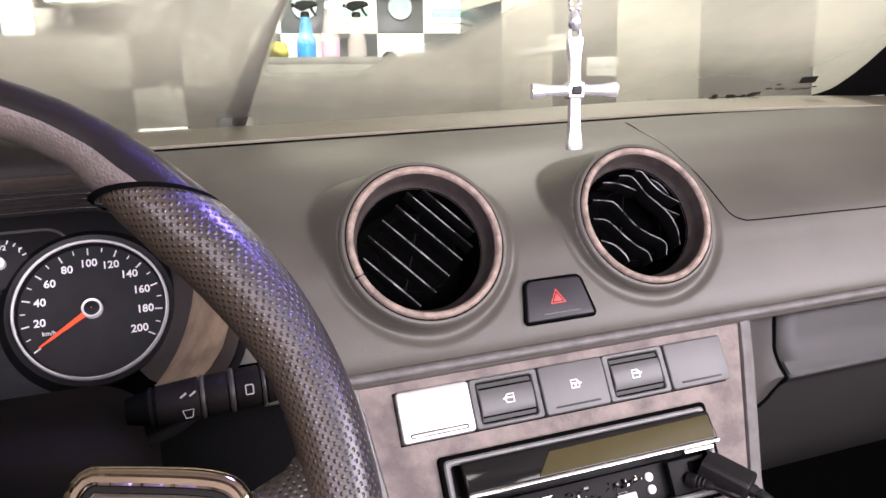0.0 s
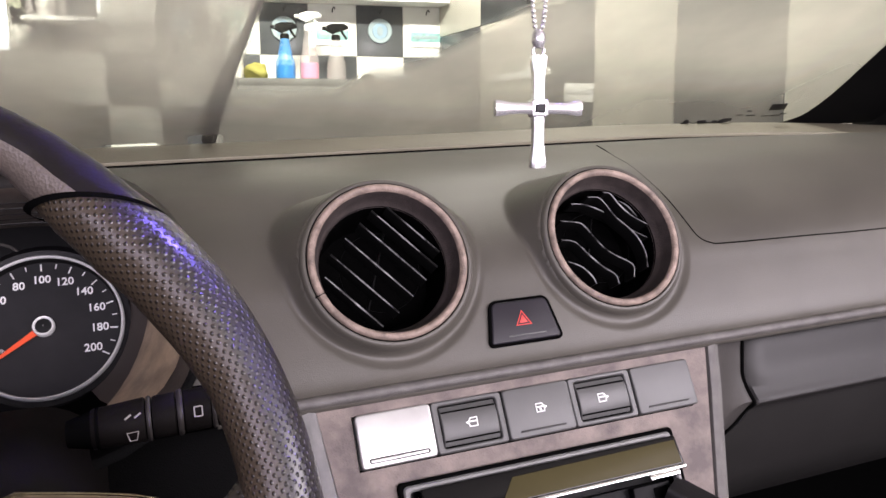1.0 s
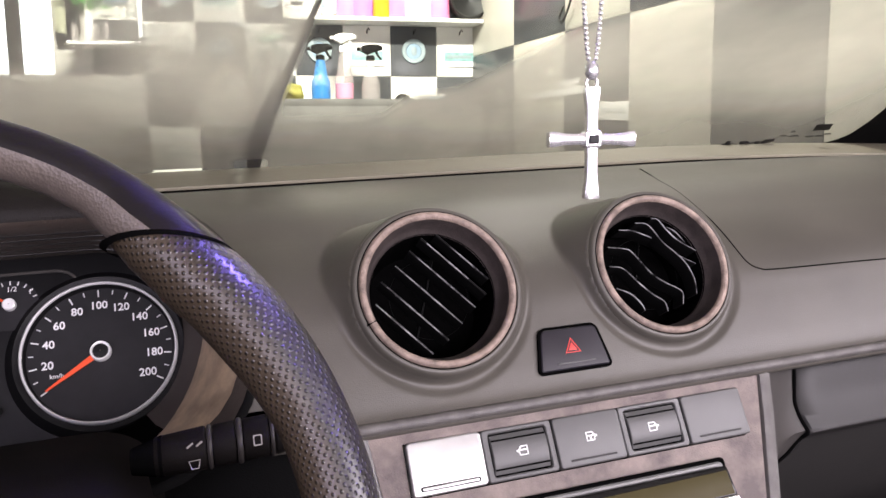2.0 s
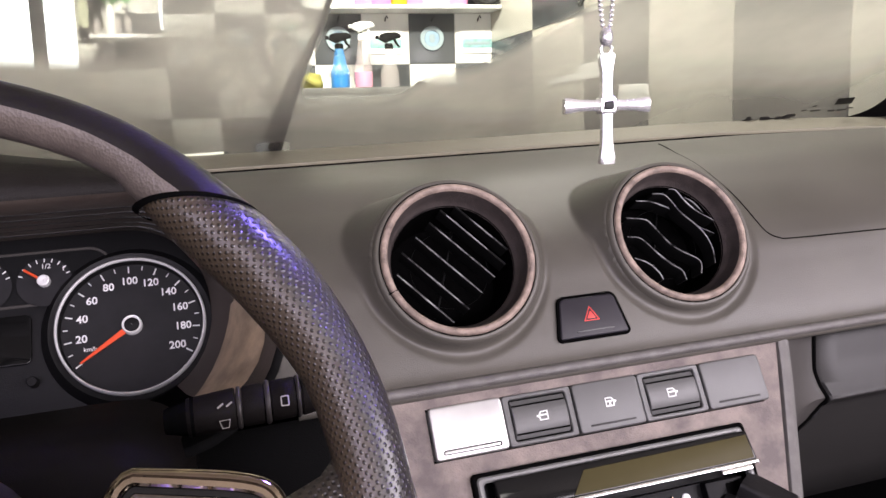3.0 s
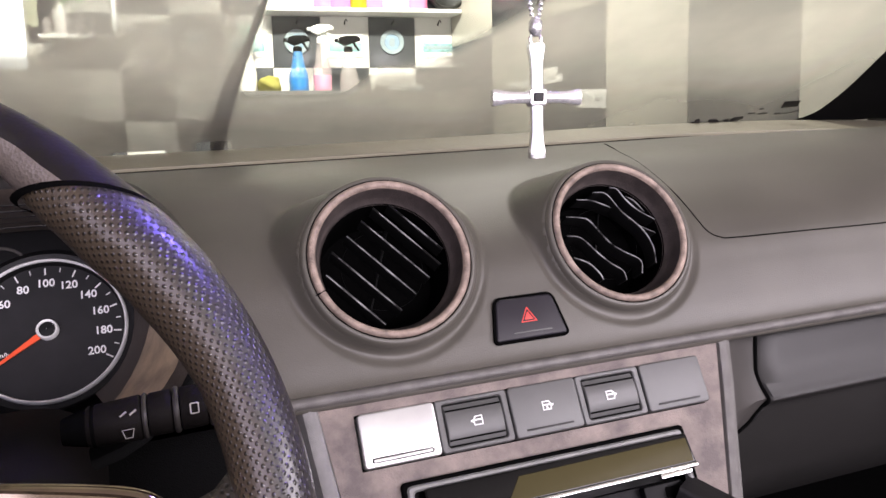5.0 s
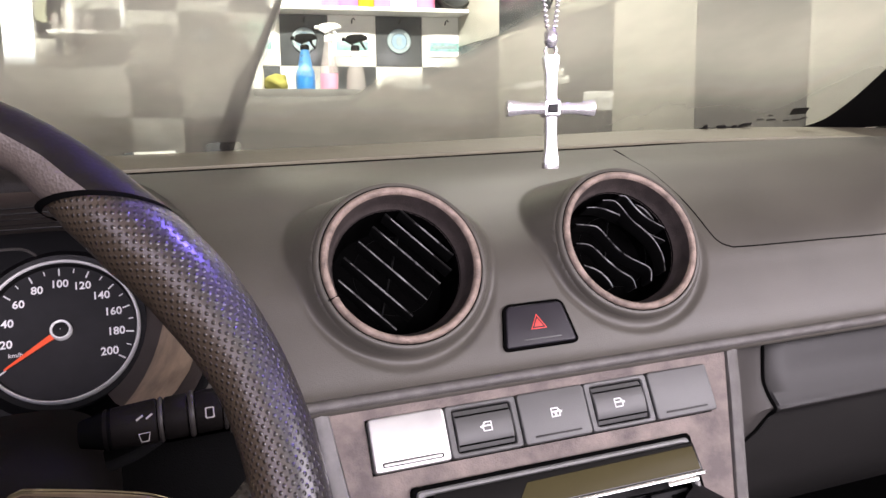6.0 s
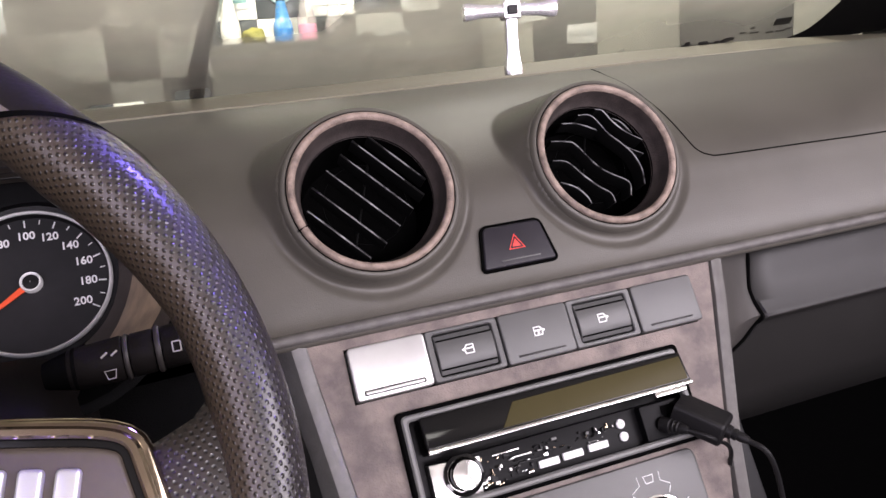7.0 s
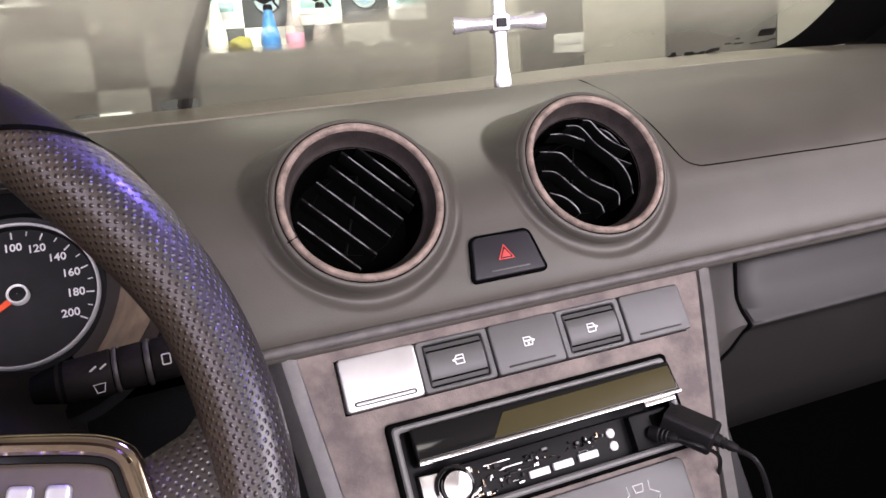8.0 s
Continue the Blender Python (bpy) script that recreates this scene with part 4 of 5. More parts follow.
for gx, text in ((-0.0545, True), (-0.0920, False)):
    g = m @ pose(gx, 0.0392, 0.0)
    gauge = part("small_gauge", lathe([(0.0003, 0.0), (0.0175, 0.0)], g, 40), DIAL, cluster)
    for k in range(9):
        b = radians(160 - k * 17.5)
        part("tick", flat_bar([(0.0145 * math.cos(b), 0.0145 * math.sin(b), 0.0005), (0.0172 * math.cos(b), 0.0172 * math.sin(b), 0.0005)], 0.0008, 0.0005, g), WHITE, gauge)
    if text:
        lettering("numeral", "1/2", 0.0050, g @ pose(0.001, 0.0112, 0.0003), WHITE, gauge)
        lettering("numeral", "1", 0.0050, g @ pose(0.0120, 0.0085, 0.0003), WHITE, gauge)
    b = radians(143)
    part("needle", flat_bar([(0.001 * math.cos(b), 0.001 * math.sin(b), 0.003), (0.0155 * math.cos(b), 0.0155 * math.sin(b), 0.003)], 0.0018, 0.001, g), NEEDLE, gauge)
    part("hub_cap", lathe([(0.0040, 0.0), (0.0040, 0.004), (0.0032, 0.0046), (0.0003, 0.0042)], g, 24), SATINRING, gauge)
part("display_window", slab(rounded(0.070, 0.034, 0.004, 4, -0.098, 0.000), -0.002, 0.0005, m, 0.0005), GLOSS, cluster)
part("reset_button", lathe([(0.0035, -0.001), (0.0034, 0.004), (0.0028, 0.005), (0.0003, 0.005)], m @ pose(-0.062, -0.030, 0.0), 20), RUBBER, cluster)

# the hood over the cluster: a shell from the dash front back to the dials
hood = thing("cluster_hood", (-0.15, 0.50, 0.90), "dark textured plastic hood over the instrument cluster", "hood")


def mouth(y0, cx, cz, w, h, r, grow=0.0):
    """The rounded opening round the dials, on a plane that leans like the dash face."""
    return [(x + cx, y0 + math.tan(LEAN) * z, z + cz) for x, z in rounded(w + 2 * grow, h + 2 * grow, r + grow, 9)]


inner = [mouth(0.4425, -0.145, 0.968, 0.334, 0.138, 0.067), mouth(0.4465, -0.145, 0.968, 0.328, 0.132, 0.065), mouth(0.480, -0.147, 0.964, 0.308, 0.126, 0.062),
         mouth(0.515, -0.150, 0.958, 0.282, 0.118, 0.058), mouth(0.548, -0.150, 0.953, 0.262, 0.112, 0.054)]
part("lining", loft([(r + r)[33:61] for r in inner], closed=False), BROWN, hood, angle=60)
# lower part of the same lining, blackened to stand for the shade there
part("lining_floor", loft([r[20:34] for r in inner], closed=False), GAP, hood, "floor below the dials with its shade put in as black", angle=60)
edge_a, edge_b = inner[1], inner[3]
# lit corner of the lining, put in as a strip of paler colour
band = []
for i in range(31, 43):
    w = max(0.06, math.sin(math.pi * (i - 30.5) / 12))
    a, b = Vector(edge_a[i % 40]), Vector(edge_b[i % 40])
    rows_ = [a.lerp(b, 0.52 + 0.42 * w * q) for q in (-1, -0.5, 0, 0.5, 1)]
    toward = (Vector((-0.150, 0, 0.962)) - Vector((a.x, 0, a.z))).normalized()
    band.append([p + toward * (0.0004 + 0.0016 * (1 - q * q)) for p, q in zip(rows_, (-1, -0.5, 0, 0.5, 1))])
part("lining_strip", loft(band, closed=False), LITLINING, hood, "tan strip beside the dial, the lit lining put into its colour", angle=60)


def hood_ring(y0, grow, lift):
    """An outline of the hood's shell: the crown swells upward over the dials and runs out towards the vents."""
    ring = []
    for x, y, z in mouth(y0, -0.145, 0.968, 0.334, 0.138, 0.067, grow):
        side = max(0.0, min(1.0, (-0.022 - x) / 0.085)) * max(0.0, min(1.0, (x + 0.31) / 0.06))
        side = side * side * (3 - 2 * side)
        ring.append((x, y, z + lift * side * max(0.0, min(1.0, (z - 0.975) / 0.065))))
    return ring


outer_h = [inner[0], hood_ring(0.4410, 0.002, 0.002), hood_ring(0.4425, 0.005, 0.009), hood_ring(0.450, 0.006, 0.021), hood_ring(0.466, 0.006, 0.036), hood_ring(0.492, 0.006, 0.042), hood_ring(0.62, 0.006, 0.040)]
part("crown", loft([[r[39]] + r[0:21] for r in outer_h], closed=False), CROWN, hood, "dark grained crown of the hood", angle=60)
# underside of the same shell, near black: its shade is in the colour
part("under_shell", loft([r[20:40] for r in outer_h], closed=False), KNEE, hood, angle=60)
for k in range(5):
    t = (k + 0.5) / 5
    ring = mouth(0.470 + 0.07 * t, -0.150, 0.966 - 0.012 * t, 0.306 - 0.040 * t, 0.128 - 0.014 * t, 0.062)
    part("rib", tube([Vector(p) for p in ring[2:18]], 0.0011, 6), LOWER, hood)

# ---- steering column and stalk ----
column = thing("steering_column", (-0.148, 0.38, 0.86), "black plastic steering column shroud", "steering column")
rings = []
for y, w, h in ((0.364, 0.096, 0.042), (0.370, 0.106, 0.050), (0.385, 0.112, 0.055), (0.42, 0.115, 0.057), (0.455, 0.116, 0.058)):
    rings.append([(-0.148 + px, y, 0.872 - (y - 0.36) * 0.12 + pz) for px, pz in rounded(2 * w, 2 * h, 0.036, 9)])
part("shroud", loft(rings), STALK, column, angle=60)
stalk = thing("wiper_stalk", (-0.08, 0.362, 0.905), "black wiper stalk with white symbols", "stalk")
sdir = Vector((1, 0, 0.045)).normalized()


def along(a, b, r0, r1, oval=1.0):
    rings = []
    for t, r in ((a, r0 * 0.94), (a + 0.0008, r0), (b - 0.0008, r1), (b, r1 * 0.94)):
        rings.append([Vector((-0.095, 0.364, 0.9275)) + sdir * t + Vector((0, math.cos(q) * r * oval, math.sin(q) * r)) for q in [2 * math.pi * i / 28 for i in range(28)]])
    return loft(rings)


DIMPRINT = material("dim_print", (0.30, 0.28, 0.26), 0.6)
GREYSTALK = material("stalk_ring", (0.026, 0.023, 0.021), 0.45, spec=0.3)
# added black cone: the shade that hides the stalk's root
part("dark_root", along(0.056, 0.0700, 0.0060, 0.0094), GAP, stalk)
part("arm", along(0.066, 0.0885, 0.0090, 0.0100), STALK, stalk)
part("collar", along(0.0890, 0.0910, 0.0103, 0.0103), GREYSTALK, stalk)
part("barrel", along(0.0915, 0.1015, 0.0097, 0.0098), STALK, stalk)
part("grip_ring", along(0.1020, 0.1045, 0.0106, 0.0106), GREYSTALK, stalk)
part("barrel", along(0.1050, 0.1165, 0.0098, 0.0098), STALK, stalk)
part("grip_ring", along(0.1170, 0.1188, 0.0104, 0.0104), GREYSTALK, stalk)
part("tip", along(0.1192, 0.1285, 0.0098, 0.0090), STALK, stalk)
im = axes(Vector((-0.095, 0.364, 0.9275)) + sdir * 0.083 + Vector((0, -0.0098, 0.0)), (1, 0, 0.045), (0, 0.1, 1))
fan2 = [(-0.0026, 0.0010), (0.0026, 0.0010), (0.0016, -0.0030), (-0.0016, -0.0030)]
part("symbol", frame_plate(fan2, inset(fan2, 0.0005), 0.0, 0.0003, im @ pose(0, -0.0025, 0), 0.0001), DIMPRINT, stalk, "pale washer symbol")
for k in (-0.0025, 0.0015):
    part("symbol_stroke", flat_bar([(k, 0.0045, 0.0003), (k + 0.0028, 0.0062, 0.0003)], 0.0009, 0.0004, im), DIMPRINT, stalk)
part("tip_symbol", frame_plate(rounded(0.004, 0.005, 0.0006, 2), rounded(0.0028, 0.0038, 0.0004, 2), 0.0, 0.0003, axes(Vector((-0.095, 0.364, 0.9275)) + sdir * 0.111 + Vector((0, -0.0103, 0.002)), (1, 0, 0), (0, 0.25, 1)), 0.0001), DIMPRINT, stalk)

# ---- steering wheel ----
WC, WT, WR = Vector((-0.133, 0.2545, 0.920)), radians(24), 0.170
WV, WN = Vector((0, math.sin(WT), math.cos(WT))), Vector((0, -math.cos(WT), math.sin(WT)))
wheel = thing("steering_wheel", WC, "dark leather steering wheel with perforated grips", "steering wheel")
wm = Matrix((U, WV, WN)).transposed().to_4x4()
wm.translation = WC


def outer_r(deg):
    """The rim's outer radius: a little tighter just above the seams."""
    return 0.1862 - 0.0016 * max(0.0, 1 - abs(abs(deg - 90) - 45) / 14)


def rim(a0, a1, steps, radius, pitch=0.0, k=28, ends=False, half=None):
    """A stretch of the rim; radius(angle in degrees) gives the tube's half width, half limits the section to an arc (degrees)."""
    bm = bmesh.new()
    uv = bm.loops.layers.uv.new("uv")
    inward = bm.loops.layers.uv.new("inward")
    rows, lo, hi = [], *(half or (0, 360))
    for i in range(steps + 1):
        deg = a0 + (a1 - a0) * i / steps
        a, r = radians(deg), radius(deg)
        row = []
        for j in range(k + 1):
            b = radians(lo + (hi - lo) * j / k)
            # the seams between the leathers run aslant: further up on the inside of the rim
            near = max(0.0, 1 - abs(deg - 41) / 22) - max(0.0, 1 - abs(deg - 139) / 22)
            a = radians(deg + near * (3.8 - 6.2 * math.cos(b)))
            rad = outer_r(deg) - r + r * math.cos(b)
            row.append((bm.verts.new(wm @ Vector((rad * math.cos(a), rad * math.sin(a), r * 1.12 * math.sin(b)))), a * WR, b * 0.0165, 0.5 - 0.5 * math.cos(b)))
        rows.append(row)
    for r0, r1 in zip(rows, rows[1:]):
        for j in range(k):
            q = (r0[j], r1[j], r1[j + 1], r0[j + 1])
            f = bm.faces.new([v[0] for v in q])
            for l, v in zip(f.loops, q):
                l[uv].uv = (v[1] / pitch, v[2] / pitch) if pitch else (v[1], v[2])
                l[inward].uv = (v[3], 0.0)
    return bm


grip = lambda d: float(np.interp(abs(d - 90), [49, 52, 57, 64, 72, 138], [0.0128, 0.0146, 0.0158, 0.0150, 0.0132, 0.0130]))
top_r = lambda d: 0.0104 + 0.0020 * max(0.0, 1 - abs(abs(d - 90) - 50) / 10)
part("grip", rim(-48, 41, 150, grip, 0.0026), LEATHER, wheel, "perforated grey-brown leather grip", angle=60)
part("grip", rim(139, 228, 60, grip, 0.0026), LEATHER, wheel, "perforated grey-brown leather grip", angle=60)
part("upper_rim", rim(40.0, 140.0, 100, top_r, half=(-128, 108)), SMOOTH, wheel, "smooth dark leather upper rim", angle=60)
part("upper_rim_inside", rim(40.0, 140.0, 100, top_r, half=(108, 232)), GRIPSIDE, wheel, "grey-brown grained inner side", angle=60)
part("lower_rim", rim(228, 312, 60, top_r), SMOOTH, wheel, angle=60)
for d in (41, 139):
    part("joint", rim(d - 0.55, d + 0.55, 4, lambda q: 0.0142, k=28), GAP, wheel)
# spokes and centre
for s in (1, -1):
    rings = []
    for rad, half, thick, mid in ((0.171, 0.060, 0.010, -0.034), (0.160, 0.048, 0.011, -0.033), (0.147, 0.042, 0.011, -0.032), (0.115, 0.036, 0.010, -0.031), (0.08, 0.030, 0.012, -0.030)):
        rings.append([(s * (rad - 0.06 * (py / half) ** 2 * 0.1), mid + py, pz) for py, pz in [(half * math.cos(2 * math.pi * i / 20), thick * math.sin(2 * math.pi * i / 20) - 0.002) for i in range(20)]])
    bm = loft(rings, wm)
    uv, inward = bm.loops.layers.uv.new("uv"), bm.loops.layers.uv.new("inward")
    inv = wm.inverted()
    for f in bm.faces:
        for l in f.loops:
            p = inv @ l.vert.co
            l[uv].uv = (p.x / 0.0024, p.y / 0.0024)
            l[inward].uv = (0.5, 0.0)
    part("spoke", bm, LEATHER, wheel, angle=60)
part("airbag_pad", slab(rounded(0.13, 0.13, 0.05, 8, 0.0, -0.02), -0.02, 0.022, wm, 0.012), SMOOTH, wheel)
pod_line = [(0.0795, 0.0312), (0.1115, 0.0252), (0.1330, 0.0198), (0.1408, 0.0135), (0.1425, 0.0040), (0.1450, -0.010), (0.150, -0.05), (0.10, -0.07), (0.0760, -0.07)][::-1]
pod = part("button_pod", slab(soften(pod_line, 3), -0.006, 0.0095, wm, 0.0030), DARKCHROME, wheel, "glossy brown metal button pod")
pm = soften(inset(pod_line, 0.0028), 3)
part("pod_frame", frame_plate(pm, inset(pm, 0.0036), 0.008, 0.0125, wm, 0.0009), DARKCHROME, pod, "polished dark metal frame")
part("pod_groove", frame_plate(inset(pm, 0.0036), inset(pm, 0.0062), 0.007, 0.0100, wm, 0.0004), GLOSS, pod, "dark glossy groove")
part("pod_panel", slab(inset(pm, 0.0062), 0.008, 0.0108, wm, 0.0016), PODTAN, pod)
for k in range(4):
    part("key", slab(rounded(0.0070, 0.026, 0.0016, 4), 0.0, 0.0030, wm @ pose(0.1158 - 0.0097 * k, -0.0046 + 0.0023 * k, 0.0104, 0, 0, -14), 0.0012), SATIN, pod, "silver key")

# ---- pendant on its chain ----
pendant = thing("cross_pendant", (0.188, 0.346, 1.034), "polished silver cross pendant hanging on a chain", "pendant")
GRAV = Vector((0.040, -0.027, 0.9988))
cx = axes((0.188, 0.346, 1.063), (1, -0.12, -0.040), GRAV)


def flared(a, b, along_x=False):
    """One arm of the cross: slim at the middle, flared to its end."""
    rings = []
    for t, w in ((0.0, 0.0028), (0.25, 0.0026), (0.6, 0.0028), (0.86, 0.0037), (0.97, 0.0038), (1.0, 0.0034)):
        q = a + (b - a) * t
        sec = [(w, 0.0022), (w * 0.6, 0.0030), (-w * 0.6, 0.0030), (-w, 0.0022), (-w, -0.002), (-w * 0.5, -0.0026), (w * 0.5, -0.0026), (w, -0.002)]
        rings.append([(q, s, d) if along_x else (s, q, d) for s, d in sec])
    return loft(rings, cx)


for name, a, b, h in (("lower_arm", -0.003, -0.0295, False), ("upper_arm", 0.003, 0.0255, False), ("side_arm", 0.003, 0.0225, True), ("side_arm", -0.003, -0.0225, True)):
    part(name, flared(a, b, h), SILVER, pendant)
part("centre_block", slab(rounded(0.0085, 0.0085, 0.0012, 3), -0.003, 0.0036, cx, 0.0008), SILVER, pendant)
part("centre_stone", slab(rounded(0.0052, 0.0042, 0.0005, 2), 0.003, 0.0046, cx, 0.0006), RUBBER, pendant, "dark square stone")
part("eyelet", tube([(0.0028 * math.cos(a), 0.0275 + 0.0028 * math.sin(a), 0) for a in [2 * math.pi * i / 16 for i in range(17)]], 0.0009, 8, cx), SILVER, pendant)
part("bail", lathe([(0.0018, -0.004), (0.0032, -0.002), (0.0034, 0.002), (0.0022, 0.0048)], cx @ pose(0, 0.0340, 0, 90), 20), SILVER, pendant)
for s in (-1, 1):
    bm = bmesh.new()
    y = 0.0370
    while y < 0.40:
        f = min(1.0, (y - 0.037) / 0.03)
        x = s * (0.0012 + 0.0034 * f ** 0.6)
        lm = cx @ pose(x, y, 0.0)
        loft([[(r * math.cos(q), h, r * math.sin(q)) for q in [2 * math.pi * i / 8 for i in range(8)]] for h, r in ((-0.00125, 0.0003), (-0.0009, 0.0009), (0.0, 0.00122), (0.0009, 0.0009), (0.00125, 0.0003))], lm, bm=bm)
        y += 0.0024
    part("chain_strand", bm, SILVER, pendant, "silver ball chain strand")

# ---- windscreen ----
RAKE = radians(30)


def glass_at(x, s, off=0.0):
    return Vector((x, 0.885 - BOW(x) - s * math.cos(RAKE) + off * -math.sin(RAKE), 1.066 + s * math.sin(RAKE) - off * math.cos(RAKE)))


screen = thing("windscreen", (MID, 0.885, 1.066), "dusty curved windscreen with a black border", "windscreen", kind="structure")
bm = bmesh.new()
uv = bm.loops.layers.uv.new("uv")
gx, gs = list(np.linspace(-0.52, 0.95, 40)), list(np.linspace(-0.02, 0.80, 22))
rows = [[bm.verts.new(glass_at(x, s)) for s in gs] for x in gx]
for i in range(len(gx) - 1):
    for j in range(len(gs) - 1):
        f = bm.faces.new((rows[i][j], rows[i + 1][j], rows[i + 1][j + 1], rows[i][j + 1]))
        for l, (a, b) in zip(f.loops, ((i, j), (i + 1, j), (i + 1, j + 1), (i, j + 1))):
            l[uv].uv = (gx[a], gs[b])
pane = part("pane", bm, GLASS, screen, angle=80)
pane.visible_shadow = False
# printed black border round the lower passenger corner
edge = spline([(0.56, -0.012, 0), (0.66, -0.007, 0), (0.730, -0.0125, 0), (0.7660, -0.0100, 0), (0.7845, 0.003, 0), (0.7900, 0.024, 0), (0.7908, 0.058, 0), (0.786, 0.115, 0), (0.772, 0.25, 0), (0.70, 0.78, 0)], 8)
outs = [(min(0.95, p[0] + 0.10 + 0.1 * min(1, max(0, p[1]) / 0.05)), max(-0.02, p[1] - 0.06) if p[1] < 0.12 else p[1]) for p in edge]
part("border", loft([[glass_at(p[0], p[1], 0.003), glass_at(o[0], o[1], 0.003)] for p, o in zip(edge, outs)], closed=False), KNEE, screen, "black ceramic border")
gm = axes(glass_at(0.743, 0.031, 0.004), (1, -0.38, 0), (0, -math.cos(RAKE), math.sin(RAKE)))
part("maker_mark", slab(rounded(0.020, 0.013, 0.001, 2), 0.0, 0.0004, gm, 0.0001), DARK, screen)
for k, (dx, dy, w) in enumerate(((-0.010, -0.019, 0.009), (0.003, -0.019, 0.011), (0.012, -0.016, 0.008), (-0.034, -0.006, 0.006), (-0.030, -0.016, 0.012), (-0.044, -0.014, 0.008))):
    part("maker_print", slab(rounded(w, 0.0026, 0.0006, 2), 0.0, 0.0003, gm @ pose(dx, dy, 0), 0.0001), LOWER, screen)

srng = random.Random(11)
for k in range(16):
    x = 0.640 + 0.055 * srng.random()
    part("dirt_speck", slab(rounded(0.003 + 0.010 * srng.random(), 0.002 + 0.005 * srng.random(), 0.001, 3), 0.0, 0.0004, axes(glass_at(x, 0.001 + 0.010 * srng.random() ** 1.5, 0.004), (1, -0.31, 0), (0, -math.cos(RAKE), math.sin(RAKE))), 0.0001), LOWER, screen)
# ---- wiper, resting on the outside of the glass ----
wiper = thing("windscreen_wiper", glass_at(0.062, 0.005, -0.02), "black windscreen wiper lying up the glass", "wiper")
wp = [glass_at(x, s, -0.014) for x, s in ((0.060, -0.014), (0.070, 0.05), (0.085, 0.13), (0.107, 0.23), (0.129, 0.33), (0.154, 0.44))]
part("blade", tube(wp, [0.0085, 0.0072, 0.0048, 0.0026, 0.0022, 0.0020], 8), RUBBER, wiper)
part("arm", tube([glass_at(x, s, -0.026) for x, s in ((0.057, -0.010), (0.062, 0.015), (0.074, 0.08), (0.086, 0.14))], [0.006, 0.0075, 0.0055, 0.0025], 8), RUBBER, wiper)
part("pivot", lathe([(0.007, -0.004), (0.007, 0.002), (0.004, 0.004), (0.0005, 0.005)], axes(glass_at(0.056, -0.008, -0.026), (1, 0, 0), (0, -math.cos(RAKE), math.sin(RAKE))), 20), DARK, wiper)

# ---- cabin ----
cabin = thing("car_cabin", (MID, -0.5, 0.30), "car cabin shell with pale roof lining and dark doors", "car", kind="structure")
X0, X1 = -0.50, 0.928


def block(x0, x1, y0, y1, z0, z1, bm=None):
    return loft([[(x0, y0, z), (x1, y0, z), (x1, y1, z), (x0, y1, z)] for z in (z0, z1)], bm=bm)


part("roof", block(X0, X1, -1.75, 0.21, 1.452, 1.49), LINING, cabin)
part("floor", block(X0, X1, -1.75, 0.80, 0.26, 0.30), CARPET, cabin)
part("firewall", block(X0, X1, 0.72, 0.76, 0.30, 1.02), CARPET, cabin)
part("tailgate", block(X0, X1, -1.80, -1.75, 0.30, 1.00), LOWER, cabin)
for x0, x1 in ((X0 - 0.05, X0), (X1, X1 + 0.05)):
    part("door_panel", block(x0, x1, -1.75, 0.80, 0.30, 1.03), LOWER, cabin)
    part("roof_rail", block(x0, x1, -1.75, 0.21, 1.40, 1.49), LINING, cabin)
    part("rear_pillar", block(x0, x1, -1.75, -1.35, 1.03, 1.40), LINING, cabin)
    part("centre_pillar", block(x0, x1, -0.78, -0.66, 1.03, 1.40), LINING, cabin)
for s, x in ((-1, X0 - 0.02), (1, X1 - 0.015)):
    part("front_pillar", loft([[Vector(q) + Vector((0, 0.66 - 0.50 * t, 1.03 + 0.42 * t)) for q in ((x - 0.03, 0, -0.02), (x + 0.03, 0, -0.02), (x + 0.03, 0.08, 0.03), (x - 0.03, 0.10, 0.03))] for t in (-0.15, 0.0, 0.5, 1.0)]), DARK, cabin)
# no lamp is seen here: frame added to go with the roof light
lamp = thing("added_lamp", (MID, -0.42, 1.44), "unseen white lamp frame added on the roof lining", "lamp")
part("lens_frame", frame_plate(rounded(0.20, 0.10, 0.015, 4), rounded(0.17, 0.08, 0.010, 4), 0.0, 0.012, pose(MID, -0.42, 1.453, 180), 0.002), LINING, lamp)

# ---- garage ----
YAW = 8.0
G = pose(0, 0, 0, 0, 0, -YAW)
WALL = 3.4


def on_back(u, z, off=0.0):
    """Axes on the back wall: local x along it, y up, z out of the wall."""
    return G @ Matrix.Translation((u, WALL - off, z)) @ pose(0, 0, 0, 90)


CORNER = 0.69
SIDE = radians(172.5)
sd = Vector((math.sin(SIDE), math.cos(SIDE), 0))
corner_at = (G @ Vector((CORNER, WALL, 0)))
side_m = Matrix((sd, Vector((0, 0, 1)), sd.cross(Vector((0, 0, 1))))).transposed().to_4x4()


def on_side(s, z, off=0.0):
    """Axes on the passenger-side wall: local x along it towards the street, y up, z out of the wall."""
    m = side_m.copy()
    nrm = sd.cross(Vector((0, 0, 1)))
    m.translation = corner_at + sd * s + Vector((0, 0, z)) + nrm * off
    return m


def gpart(name, bm, mat, kind_label, category, kind="structure"):
    ob = new(name, mesh_of(name, bm, mat))
    tagged(ob, kind_label, category, kind=kind)
    return ob


